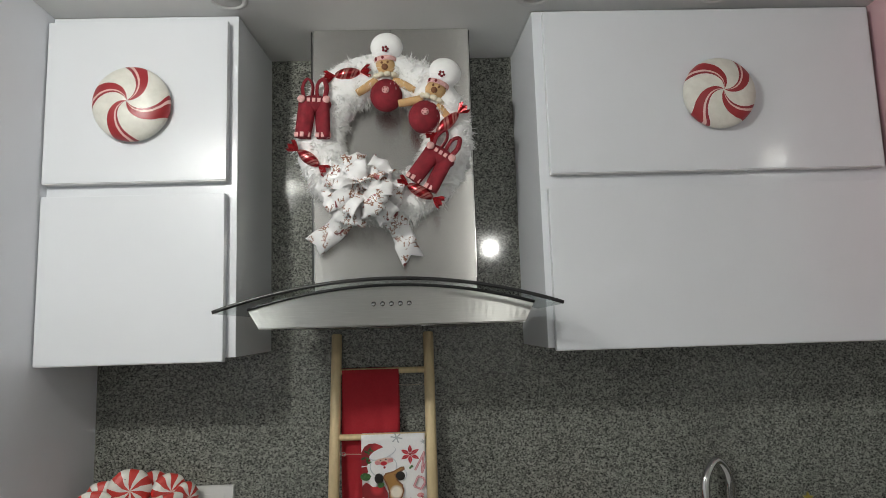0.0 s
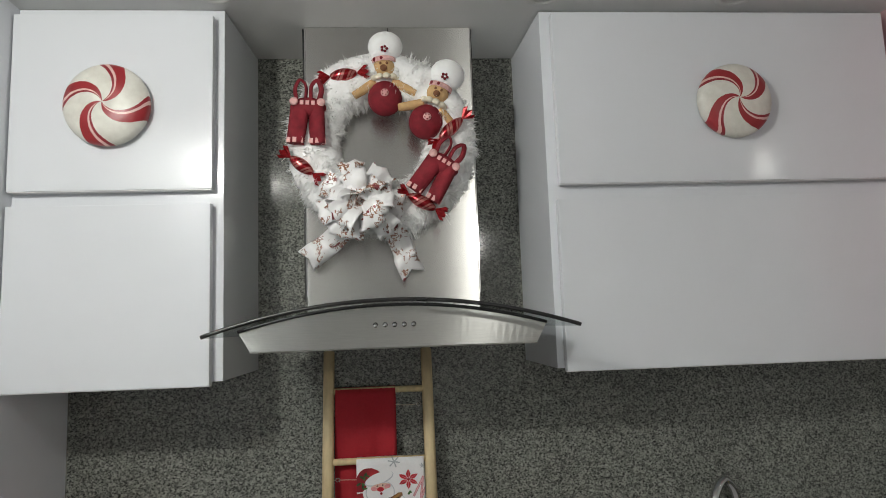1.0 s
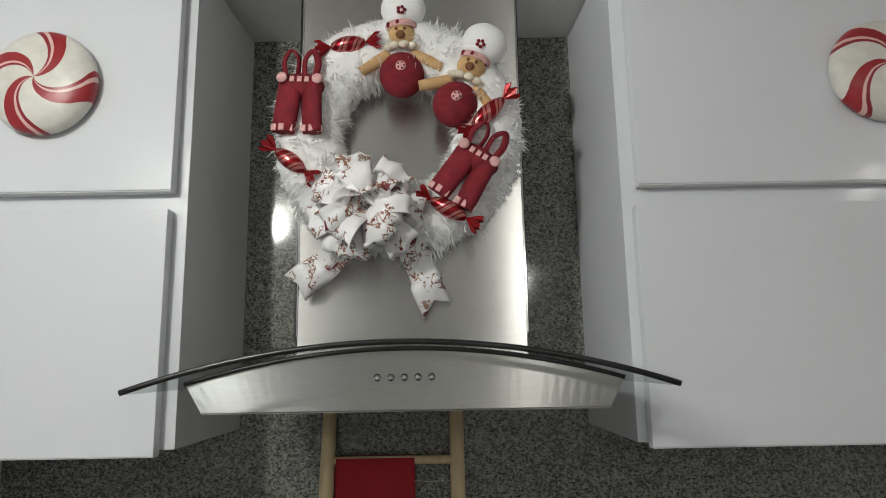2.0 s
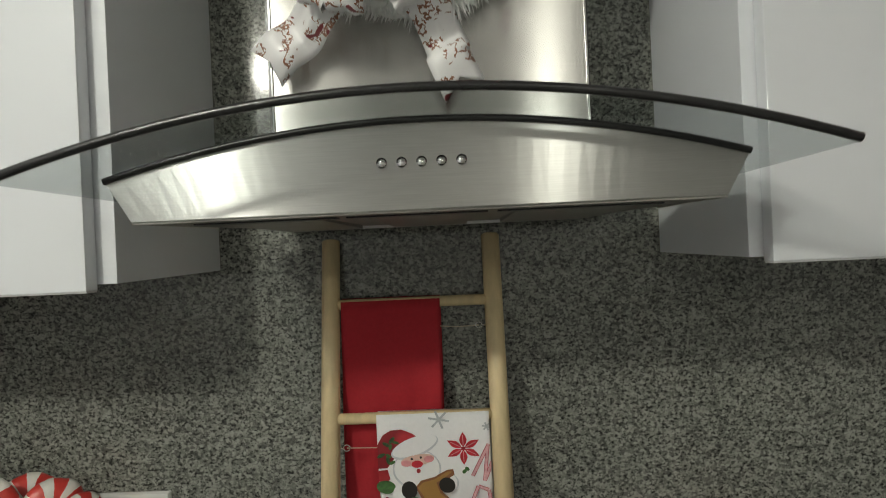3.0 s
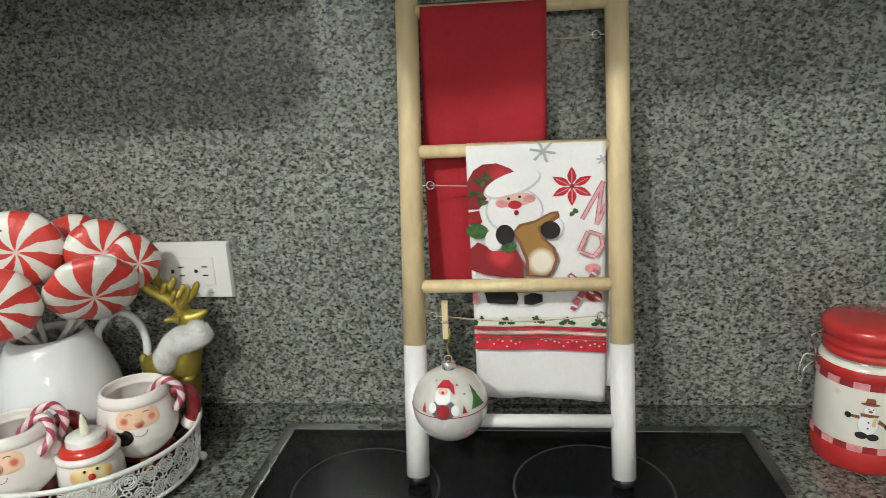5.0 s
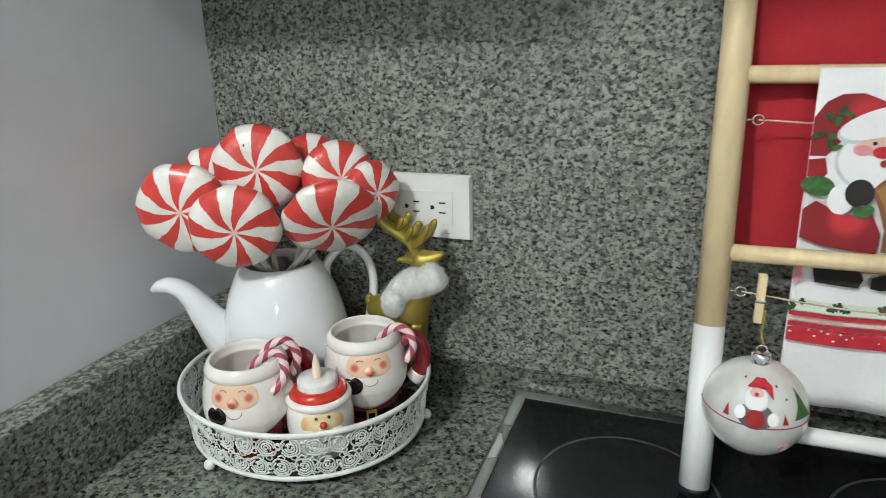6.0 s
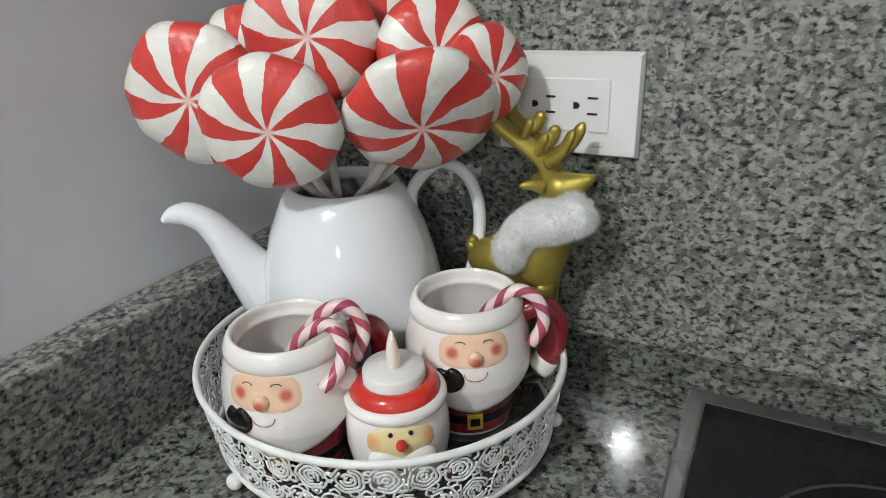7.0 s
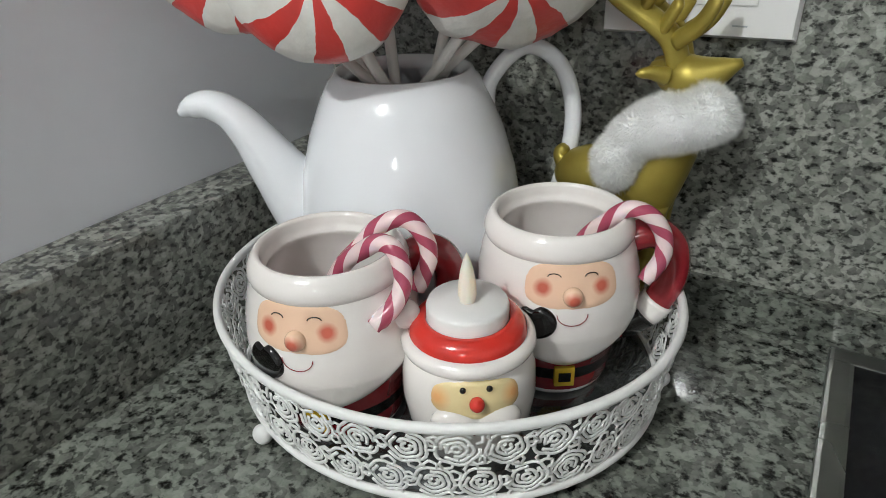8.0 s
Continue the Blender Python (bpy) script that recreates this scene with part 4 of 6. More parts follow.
part("hanger", tube(smooth_path([(0.0015, 0, 0.062), (-0.0015, 0.006, 0.072), (0.001, 0.018, 0.080), (0.001, 0.021, 0.090)], 12), 0.0011, 6), M_GOLD, bau)
def on_ball(name, parent, r, c, outline, mat, lift):
    """A painted patch on a ball: an outline in metres round the ball's front (-y)."""
    bm = bm_new()
    mid = bm.verts.new((sum(p[0] for p in outline) / len(outline), sum(p[1] for p in outline) / len(outline), 0))
    vs = [bm.verts.new((x, y, 0)) for x, y in outline]
    for i in range(len(vs)):
        bm.faces.new((mid, vs[i], vs[(i + 1) % len(vs)]))
    bmesh.ops.subdivide_edges(bm, edges=bm.edges, cuts=2, use_grid_fill=True)
    for v in bm.verts:
        az, el = v.co.x / r, v.co.y / r
        R = r + lift
        v.co = Vector(c) + Vector((R * math.sin(az) * math.cos(el), -R * math.cos(az) * math.cos(el), R * math.sin(el)))
    for f in bm.faces:
        f.smooth = True
    return part(name, bm, mat, parent)
def ring2(cx, cy, rx, ry, n=18):
    return [(cx + rx * math.cos(6.2832 * i / n), cy + ry * math.sin(6.2832 * i / n)) for i in range(n)]
for q, mat, lift in ((ring2(-0.001, -0.001, 0.013, 0.010), M_CHARCOAL, 0.0003), (ring2(-0.001, -0.003, 0.0065, 0.007), M_DARKPRINT, 0.0007), (ring2(-0.002, 0.012, 0.0105, 0.0095), M_SHADEPRINT, 0.0006), (ring2(-0.002, 0.012, 0.0092, 0.0085), M_CLOTH, 0.0008),
                     ([(-0.012, 0.019), (0.009, 0.019), (0.012, 0.012), (0.013, 0.022), (0.006, 0.028), (-0.005, 0.028)], M_REDPRINT, 0.0009), (ring2(-0.002, 0.016, 0.0062, 0.0036), M_SKINPRINT, 0.0012), (ring2(-0.002, 0.0145, 0.0018, 0.0015), M_REDPRINT, 0.0015),
                     (ring2(-0.012, 0.0, 0.004, 0.005), M_CLOTH, 0.0009), (ring2(0.011, -0.002, 0.004, 0.005), M_CLOTH, 0.0009),
                     ([(-0.024, -0.006), (-0.019, -0.006), (-0.022, 0.004)], M_DARKPRINT, 0.0005), ([(0.018, -0.006), (0.023, -0.006), (0.020, 0.002)], M_DARKPRINT, 0.0005),
                     ([(0.028, -0.004), (0.046, -0.004), (0.041, 0.006), (0.037, 0.020), (0.033, 0.006)], M_GREEN, 0.0005), (ring2(-0.018, 0.026, 0.0015, 0.0012, 8), M_DARKPRINT, 0.0004), (ring2(0.018, 0.022, 0.0015, 0.0012, 8), M_DARKPRINT, 0.0004), (ring2(0.024, 0.012, 0.0013, 0.001, 8), M_GREEN, 0.0004)):
    on_ball("painted_shape", shell, 0.0470, (0, 0, 0), [(px * 1.22 - 0.003, py * 1.22 + 0.0150) for px, py in q], mat, lift * 1.6 + 0.0003)
part("painted_line", tube([(0.0471 * math.cos(a / 30 * math.pi), -0.0471 * math.sin(a / 30 * math.pi), 0.0035) for a in range(31)], 0.0005, 6, m=Matrix.Diagonal((0.998, 0.998, 1, 1))), M_DARKPRINT, shell)
for sx in (-1, 1):
    pts = smooth_path([(0.027, -0.026, 0), (0.027 + sx * 0.006, -0.020, 0), (0.027 + sx * 0.003, -0.016, 0), (0.027, -0.019, 0)], 14)
    R = 0.0472
    part("painted_heart", tube([(R * math.sin(p.x / R) * math.cos(p.y / R), -R * math.cos(p.x / R) * math.cos(p.y / R), R * math.sin(p.y / R)) for p in pts], 0.0005, 6), M_PINKPRINT, shell)

# ---- canister ----
can = thing("storage_canister", "cream ceramic canister with red bands and a red clip lid", "canister", pose(0.400, 1.803, C, 0, 0, 8))
R = 0.0565
body = part("body", lathe([(0, 0), (R - 0.004, 0), (R, 0.004), (R, 0.1225), (R - 0.002, 0.1260), (R - 0.008, 0.1275), (R - 0.010, 0.1265), (R - 0.010, 0.115), (0, 0.115)], 56), M_CANCREAM, can)
part("red_band", lathe([(R + 0.0003, 0.1095), (R + 0.0012, 0.1100), (R + 0.0012, 0.1212), (R + 0.0003, 0.1220)], 56), M_CANRED, body)
part("red_band", lathe([(R - 0.003, 0.0005), (R + 0.0010, 0.004), (R + 0.0012, 0.0275), (R + 0.0003, 0.0285)], 56), M_CANRED, body)
for zz in (0.1062, 0.0315):
    for i in range(22):
        a = 2 * math.pi * i / 22
        m = pose((R + 0.0005) * math.cos(a), (R + 0.0005) * math.sin(a), zz, 0, 0, math.degrees(a) + 90)
        bm = bm_new()
        add_flat(bm, [(-0.0078, -0.0040), (0.0078, -0.0040), (0.0078, 0.0040), (-0.0078, 0.0040)], -0.0003, 0.0006, m=m @ pose(0, 0, 0, 90, 0, 0))
        part("check_mark", bm, M_DARKPRINT if i % 2 else M_PINKPRINT, body)
part("seal", lathe([(R - 0.014, 0.117), (R - 0.007, 0.118), (R - 0.007, 0.130), (R - 0.014, 0.131)], 48), M_JARGLASS, can, "clear rubber seal")
part("lid", lathe([(0, 0.129), (R - 0.010, 0.129), (R - 0.004, 0.131), (R - 0.003, 0.137), (R - 0.006, 0.139), (R - 0.003, 0.141), (R - 0.0015, 0.147), (R - 0.004, 0.150), (R - 0.001, 0.152), (R + 0.0015, 0.158), (R + 0.0012, 0.164), (R - 0.003, 0.1685), (R - 0.010, 0.1700), (0, 0.1705)], 56), M_CANRED, can, "glossy red lid")
clip = [(-R + 0.002, 0.010, 0.122), (-R - 0.018, 0.012, 0.126), (-R - 0.024, 0.012, 0.118), (-R - 0.028, 0.012, 0.098), (-R - 0.023, 0.012, 0.092), (-R - 0.019, 0.012, 0.108), (-R - 0.006, 0.014, 0.116)]
part("wire_clip", tube(smooth_path(clip, 36), 0.0013, 6), M_CHROME, can)
part("wire_clip", tube(smooth_path([(-R - 0.004, 0.014, 0.116), (-R - 0.008, 0.014, 0.135), (-R - 0.012, 0.014, 0.148), (-R + 0.006, 0.014, 0.150)], 12), 0.0011, 6), M_CHROME, can)
part("wire_hinge", tube(smooth_path([(R + 0.001, 0, 0.10), (R + 0.008, 0, 0.125), (R + 0.004, 0, 0.148)], 14), 0.0011, 6), M_CHROME, can)
def on_can(outline, mat, lift):
    bm = bm_new()
    mid = bm.verts.new((sum(p[0] for p in outline) / len(outline), sum(p[1] for p in outline) / len(outline), 0))
    vs = [bm.verts.new((x, y, 0)) for x, y in outline]
    for i in range(len(vs)):
        bm.faces.new((mid, vs[i], vs[(i + 1) % len(vs)]))
    bmesh.ops.subdivide_edges(bm, edges=bm.edges, cuts=1, use_grid_fill=True)
    for v in bm.verts:
        a = v.co.x * 1.2 / R - 0.52
        v.co = Vector(((R + lift) * math.sin(a), -(R + lift) * math.cos(a), 0.0215 + v.co.y))
    part("painted_shape", bm, mat, body)
for q, mat, lift in ((ring2(0, 0.041, 0.0098, 0.0128), M_SHADEPRINT, 0.0003), (ring2(0, 0.041, 0.0086, 0.0118), M_CLOTH, 0.0005), (ring2(0.0005, 0.0575, 0.0062, 0.0062), M_SHADEPRINT, 0.0004), (ring2(0.0005, 0.0575, 0.0052, 0.0053), M_CLOTH, 0.0006),
                     (ring2(0.001, 0.0570, 0.0021, 0.0014, 10), M_REDPRINT, 0.0010), (ring2(-0.001, 0.0600, 0.0008, 0.0008, 8), M_BLACKPRINT, 0.0010), (ring2(0.003, 0.0600, 0.0008, 0.0008, 8), M_BLACKPRINT, 0.0010),
                     (ring2(0, 0.0655, 0.0085, 0.0018), M_BROWN, 0.0009), ([(-0.0045, 0.066), (0.0050, 0.066), (0.0036, 0.0725), (-0.0034, 0.0725)], M_BROWN, 0.0011), (ring2(0, 0.0665, 0.0046, 0.0010, 12), M_DARKPRINT, 0.0014),
                     ([(-0.0070, 0.0500), (0.0075, 0.0500), (0.0085, 0.0535), (-0.0075, 0.0540)], M_BROWN, 0.0010), ([(0.0030, 0.0400), (0.0065, 0.0395), (0.0070, 0.0510), (0.0040, 0.0515)], M_TANPRINT, 0.0012),
                     ([(-0.0165, 0.0470), (-0.0080, 0.0465), (-0.0078, 0.0505), (-0.0165, 0.0500)], M_BROWN, 0.0008), (ring2(-0.0180, 0.0485, 0.0032, 0.0036, 12), M_BLACKPRINT, 0.0011), ([(0.0080, 0.0440), (0.0150, 0.0395), (0.0165, 0.0425), (0.0090, 0.0490)], M_BROWN, 0.0008), (ring2(0.0165, 0.0405, 0.0028, 0.0030, 12), M_BLACKPRINT, 0.0011),
                     (ring2(-0.0048, 0.0275, 0.0056, 0.0042, 14), M_BLACKPRINT, 0.0011), (ring2(0.0052, 0.0268, 0.0056, 0.0042, 14), M_BLACKPRINT, 0.0011), (ring2(0, 0.0370, 0.0010, 0.0010, 8), M_BLACKPRINT, 0.0011), (ring2(0, 0.0440, 0.0010, 0.0010, 8), M_BLACKPRINT, 0.0011)):
    on_can(q, mat, lift)
on_can([(0.0195, 0.024), (0.0205, 0.024), (0.0180, 0.050), (0.0170, 0.050)], M_BROWN, 0.0004)
for a in range(3):
    ca, sa = 0.0042 * math.cos(a * math.pi / 3), 0.0042 * math.sin(a * math.pi / 3)
    on_can([(-0.031 + ca - sa * 0.1, 0.072 + sa + ca * 0.1), (-0.031 + ca + sa * 0.1, 0.072 + sa - ca * 0.1), (-0.031 - ca + sa * 0.1, 0.072 - sa - ca * 0.1), (-0.031 - ca - sa * 0.1, 0.072 - sa + ca * 0.1)], M_TANPRINT, 0.0004 + a * 0.0002)

can.scale = (1.0, 1.0, 1.125)

# ---- candy discs on the cabinet doors ----
def candy_disc(x, z, r, turn):
    m = pose(x, 1.5625, z, 90, 0, 0) @ pose(0, 0, 0, 0, 0, turn)
    prof = [(0, 0.001), (r * 0.93, 0.001), (r * 0.985, 0.006), (r, 0.014), (r * 0.98, 0.022), (r * 0.92, 0.029), (r * 0.75, 0.036), (r * 0.5, 0.041), (r * 0.25, 0.043), (r * 0.06, 0.042), (0, 0.0405)]
    solid("candy_disc", lathe(prof, 72), M_CANDY, "domed cream candy disc with swirling red stripes on a cabinet door", "decoration", m, group="candy discs", smooth=True)
candy_disc(-0.625, 2.184, 0.0935, 33)
candy_disc(0.825, 2.183, 0.0905, 3)

# ---- wreath ----
WC = Vector((-0.019, 1.632, 2.112))
wreath = thing("festive_wreath", "fluffy white wreath with red felt trimmings and a printed bow", "wreath", Matrix.Translation(WC))
rnd = random.Random(11)
bm = bm_new()
RM, RT, SEG, TS = 0.164, 0.060, 120, 28
vs = []
for i in range(SEG):
    a = 2 * math.pi * i / SEG
    row = []
    for k in range(TS):
        b = 2 * math.pi * k / TS
        n = noise.noise(Vector((math.cos(a) * 6, math.sin(a) * 6, b * 1.3))) * 0.008 + noise.noise(Vector((math.cos(a) * 22, math.sin(a) * 22, b * 4))) * 0.006
        rr_ = RT + n
        q = RM + rr_ * math.cos(b)
        row.append(bm.verts.new((q * math.cos(a), rr_ * 0.72 * math.sin(b), q * math.sin(a))))
    vs.append(row)
for i in range(SEG):
    for k in range(TS):
        bm.faces.new((vs[i][k], vs[(i + 1) % SEG][k], vs[(i + 1) % SEG][(k + 1) % TS], vs[i][(k + 1) % TS])).smooth = True
part("fur_ring", bm, M_FUR, wreath, smooth=True)
verts, faces = [], []
for i in range(22000):
    a, b = rnd.random() * 6.2832, rnd.random() * 6.2832
    if math.sin(b) > 0.75:
        continue
    clump = noise.noise(Vector((math.cos(a) * 9, math.sin(a) * 9, b * 2)))
    L = (0.011 + 0.008 * rnd.random() + 0.020 * clump) * (1.5 if rnd.random() < 0.04 else 1.0)
    base = Vector(((RM + 0.053 * math.cos(b)) * math.cos(a), 0.038 * math.sin(b), (RM + 0.053 * math.cos(b)) * math.sin(a)))
    nrm = Vector((math.cos(b) * math.cos(a), 0.75 * math.sin(b), math.cos(b) * math.sin(a)))
    lean = Vector((noise.noise(base * 30), noise.noise(base * 30 + Vector((7, 0, 0))), noise.noise(base * 30 + Vector((0, 9, 0)))))
    d = (nrm + lean * 1.5 + Vector((rnd.gauss(0, 0.25), rnd.gauss(0, 0.25), rnd.gauss(0, 0.25) - 0.15))).normalized()
    s = d.cross(Vector((rnd.gauss(0, 1), rnd.gauss(0, 1), rnd.gauss(0, 1)))).normalized() * (0.0009 + 0.0007 * rnd.random())
    o = len(verts)
    mid = base + d * L * 0.6
    tip = base + d * L + Vector((0, 0, -0.003))
    verts += [base - s, base + s, mid + s * 0.8, mid - s * 0.8, tip]
    faces += [(o, o + 1, o + 2, o + 3), (o + 3, o + 2, o + 4)]
me = bpy.data.meshes.new("fur_tufts")
me.from_pydata(verts, [], faces)
me.materials.append(M_STRAND)
tufts = new("long_fur", me)
tufts.parent = wreath
tagged(tufts, "long white fur tufts", kind="stuff")
part("wire_hook", tube(smooth_path([(0.006, 0.035, 0.20), (0.006, 0.036, 0.27), (0.006, 0.040, 0.300)], 10), 0.0012, 6), M_BLACK, wreath)

def on_wreath(x, z, fwd, tilt=0.0):
    return pose(x - WC.x, -fwd, z - WC.z, 0, tilt, 0)
# dolls: one mesh each
def doll(m):
    bm = bm_new()
    add_ball(bm, (0, 0, 0), 0.041, 0.03, 0.043, 0, 24, m)
    add_ball(bm, (0.002, -0.004, 0.073), 0.027, 0.022, 0.027, 1, 20, m)
    add_ball(bm, (0.008, -0.002, 0.128), 0.042, 0.034, 0.036, 2, 22, m)
    add_ball(bm, (0.004, -0.002, 0.108), 0.031, 0.028, 0.016, 2, 20, m)
    add_lathe(bm, [(0.0265, -0.006), (0.0285, -0.005), (0.0285, 0.005), (0.0265, 0.006)], 24, m @ pose(0.003, -0.003, 0.091), 3, sy=0.85)
    for i in range(9):
        a = -2.9 + i * 0.7
        add_ball(bm, (0.0265 * math.sin(a), -0.0255 * math.cos(a) + 0.001, 0.091), 0.0048, 0.0035, 0.0055, 0, 8, m)
    add_ball(bm, (0.001, -0.026, 0.066), 0.0085, 0.006, 0.008, 4, 12, m)
    for x in (-0.006, 0.009):
        add_ball(bm, (x, -0.0255, 0.078), 0.003, 0.002, 0.0035, 4, 8, m)
    for i in range(9):
        a = i * 0.7
        add_ball(bm, (0.002 + 0.025 * math.cos(a), -0.008 + 0.018 * math.sin(a), 0.047), 0.010, 0.008, 0.007, 5, 10, m)
    for s in (-1, 1):
        add_tube(bm, smooth_path([(s * 0.022, 0, 0.040), (s * 0.05, -0.004, 0.022), (s * 0.074, -0.004, 0.008)], 10), lambda f: 0.0125 - 0.003 * f, 12, 1, m=m)
    add_lathe(bm, [(0, 0.002), (0.0085, 0.002), (0.0095, 0), (0.0085, -0.002)], 18, m @ pose(0.0, -0.0305, 0.004, 90, 0, 0), 3)
    for i in range(5):
        a = i * 1.2566
        add_ball(bm, (0.006 * math.cos(a), -0.0325, 0.004 + 0.006 * math.sin(a)), 0.0018, 0.0012, 0.0018, 0, 6, m)
        add_ball(bm, (0.005 + 0.006 * math.cos(a), -0.033, 0.110 + 0.006 * math.sin(a)), 0.0035, 0.0018, 0.0035, 0, 6, m)
    return bm
FELTS = [M_REDFELT, M_TAN, M_FLUFF, M_PINKFELT, M_BROWN, M_CREAMFELT]
part("felt_doll", doll(on_wreath(-0.010, 2.214, 0.030, -2)), FELTS, wreath, "stuffed felt doll with a white hat")
part("felt_doll", doll(on_wreath(0.086, 2.154, 0.034, 22)), FELTS, wreath, "stuffed felt doll with a white hat")
def trousers(m):
    bm = bm_new()
    for s in (-1, 1):
        add_tube(bm, smooth_path([(s * 0.018, 0, 0.028), (s * 0.020, -0.002, 0.0), (s * 0.023, -0.002, -0.035), (s * 0.026, 0, -0.066)], 12), lambda f: 0.024 - 0.002 * f, 16, m=m, flat=0.6)
    add_ball(bm, (0, 0, 0.022), 0.042, 0.017, 0.024, 0, 20, m)
    tr = part("felt_trousers", bm, M_REDFELT, wreath, "dark red felt trousers with pink trim")
    for s in (-1, 1):
        part("brace", tube(smooth_path([(s * 0.026, -0.010, 0.036), (s * 0.030, -0.012, 0.062), (s * 0.020, -0.010, 0.085), (s * 0.006, -0.008, 0.070), (s * 0.006, -0.006, 0.036)], 20), 0.0062, 8, m=m, flat=0.5), M_REDFELT, tr)
        part("button", lathe([(0, 0.003), (0.0085, 0.003), (0.0100, 0.0), (0.0, 0.0)], 18, m=m @ pose(s * 0.031, -0.017, 0.030, 90, 0, 0)), M_PINKFELT, tr)
        for i in range(3):
            part("cuff_patch", box(-0.0045, 0.0045, -0.0015, 0.0015, -0.006, 0.006, 0.001), M_PINKFELT, tr).matrix_basis = m @ pose(s * 0.026 + (i - 1) * 0.0145, -0.0150 + abs(i - 1) * 0.004, -0.060)
    for i in (-1, 0, 1):
        part("waist_patch", box(-0.0042, 0.0042, -0.0015, 0.0015, -0.005, 0.005, 0.001), M_PINKFELT, tr).matrix_basis = m @ pose(i * 0.013, -0.0175, 0.028)
trousers(on_wreath(-0.190, 2.166, 0.046, 3))
trousers(on_wreath(0.108, 2.028, 0.048, 33))
def wrapped_sweet(x, z, tilt, L, fwd):
    m = on_wreath(x, z, fwd, tilt) @ pose(0, 0, 0, 0, 90, 0)
    sw = part("wrapped_sweet", tube([(0, 0, L * (f / 16 - 0.5) * 0.62) for f in range(17)], lambda f: 0.0035 + 0.0115 * math.sin(math.pi * min(max(f, 0.02), 0.98)) ** 0.6, 14, uv=True, m=m), M_FOIL, wreath, "shiny red and pink striped foil sweet")
    for s in (-1, 1):
        bm = bm_new()
        n = 14
        c0 = bm.verts.new(m @ Vector((0, 0, s * L * 0.30)))
        rim = [bm.verts.new(m @ Vector((0.017 * math.cos(6.2832 * i / n), 0.012 * math.sin(6.2832 * i / n), s * (L * 0.30 + 0.026 + (0.005 if i % 2 else -0.005))))) for i in range(n)]
        for i in range(n):
            bm.faces.new((c0, rim[i], rim[(i + 1) % n]))
        part("foil_twist", bm, M_FOILEND, sw)
wrapped_sweet(-0.106, 2.268, -8, 0.10, 0.044)
wrapped_sweet(-0.205, 2.050, 38, 0.10, 0.046)
wrapped_sweet(0.143, 2.132, -42, 0.115, 0.050)
wrapped_sweet(0.070, 1.958, 30, 0.11, 0.050)
# bow
def ribbon(name, path, widths, parent, across, label=""):
    bm = bm_new()
    rows = []
    n = len(path)
    for i, p in enumerate(path):
        d = (Vector(path[min(i + 1, n - 1)]) - Vector(path[max(i - 1, 0)])).normalized()
        w = (Vector(across) - d * Vector(across).dot(d)).normalized() * widths(i / (n - 1)) / 2
        bendn = d.cross(w).normalized()
        f_ = i / (n - 1)
        crease = lambda k: 0.0035 * math.cos(k * 1.0) + 0.0042 * math.sin(math.pi * f_) * math.sin(k * 1.9 + len(bm.verts) * 0.013 + p[0] * 55)
        rows.append([bm.verts.new(Vector(p) + w * (k / 3) + bendn * crease(k)) for k in range(-3, 4)])
    for a, b in zip(rows, rows[1:]):
        for k in range(6):
            bm.faces.new((a[k], a[k + 1], b[k + 1], b[k])).smooth = True
    ob = part(name, bm, M_RIBBON, parent, label, smooth=True)
    md = ob.modifiers.new("thickness", "SOLIDIFY")
    md.thickness = 0.0007
    return ob
BC = Vector((-0.070 - WC.x, -0.048, 1.958 - WC.z))
rnd = random.Random(4)
for i in range(16):
    inner = i % 2
    ang = i / 16 * 6.2832 + rnd.uniform(-0.32, 0.32)
    lift = rnd.uniform(0.030, 0.045) if inner else rnd.uniform(0.0, 0.014)
    L = rnd.uniform(0.060, 0.074) if inner else rnd.uniform(0.088, 0.106)
    out = Vector((math.cos(ang), 0, math.sin(ang) * 0.92))
    fw = Vector((0, -1, 0))
    pts = [BC + fw * lift * 0.5, BC + out * L * 0.5 + fw * (lift + 0.020), BC + out * L * 0.92 + fw * (lift + 0.018), BC + out * L + fw * (lift + 0.004), BC + out * L * 0.9 + fw * (lift - 0.010), BC + out * L * 0.4 + fw * (lift - 0.012), BC + fw * 0.002]
    side = Vector((-math.sin(ang), rnd.uniform(-0.75, 0.75), math.cos(ang)))
    ribbon("bow_loop", smooth_path(pts, 28), lambda f: 0.022 + 0.042 * math.sin(math.pi * min(f * 1.15, 1.0)) ** 0.7, wreath, side, "white satin ribbon with brown print" if i == 0 else "")
for i in range(3):
    a = rnd.uniform(0, 6)
    pts = [BC + Vector((0.03 * math.cos(a + k * 1.3), -0.035 - 0.022 * math.sin(k * 1.05), 0.03 * math.sin(a + k * 1.3))) for k in range(4)]
    ribbon("bow_loop", smooth_path(pts, 18), lambda f: 0.045, wreath, (math.sin(a), 0.2, math.cos(a)))
def tail(pts, across):
    ob = ribbon("bow_tail", smooth_path([Vector(p) for p in pts], 30), lambda f: 0.050 + 0.010 * f, wreath, across)
    # swallow-tail end
    me = ob.data
    n = len(me.vertices) // 7
    for k in range(7):
        for r_ in range(4):
            v = me.vertices[(n - 1 - r_) * 7 + k]
            d = me.vertices[(n - 5) * 7 + 3].co - me.vertices[(n - 6) * 7 + 3].co
            v.co += d * (abs(k - 3) - 1.5) * 1.3 * (4 - r_) / 4
tail([(BC.x - 0.01, -0.045, BC.z - 0.03), (BC.x - 0.055, -0.034, BC.z - 0.070), (BC.x - 0.085, 0.004, BC.z - 0.090), (BC.x - 0.110, -0.004, BC.z - 0.108), (BC.x - 0.132, 0.012, BC.z - 0.122)], (0.62, 0.15, -0.78))
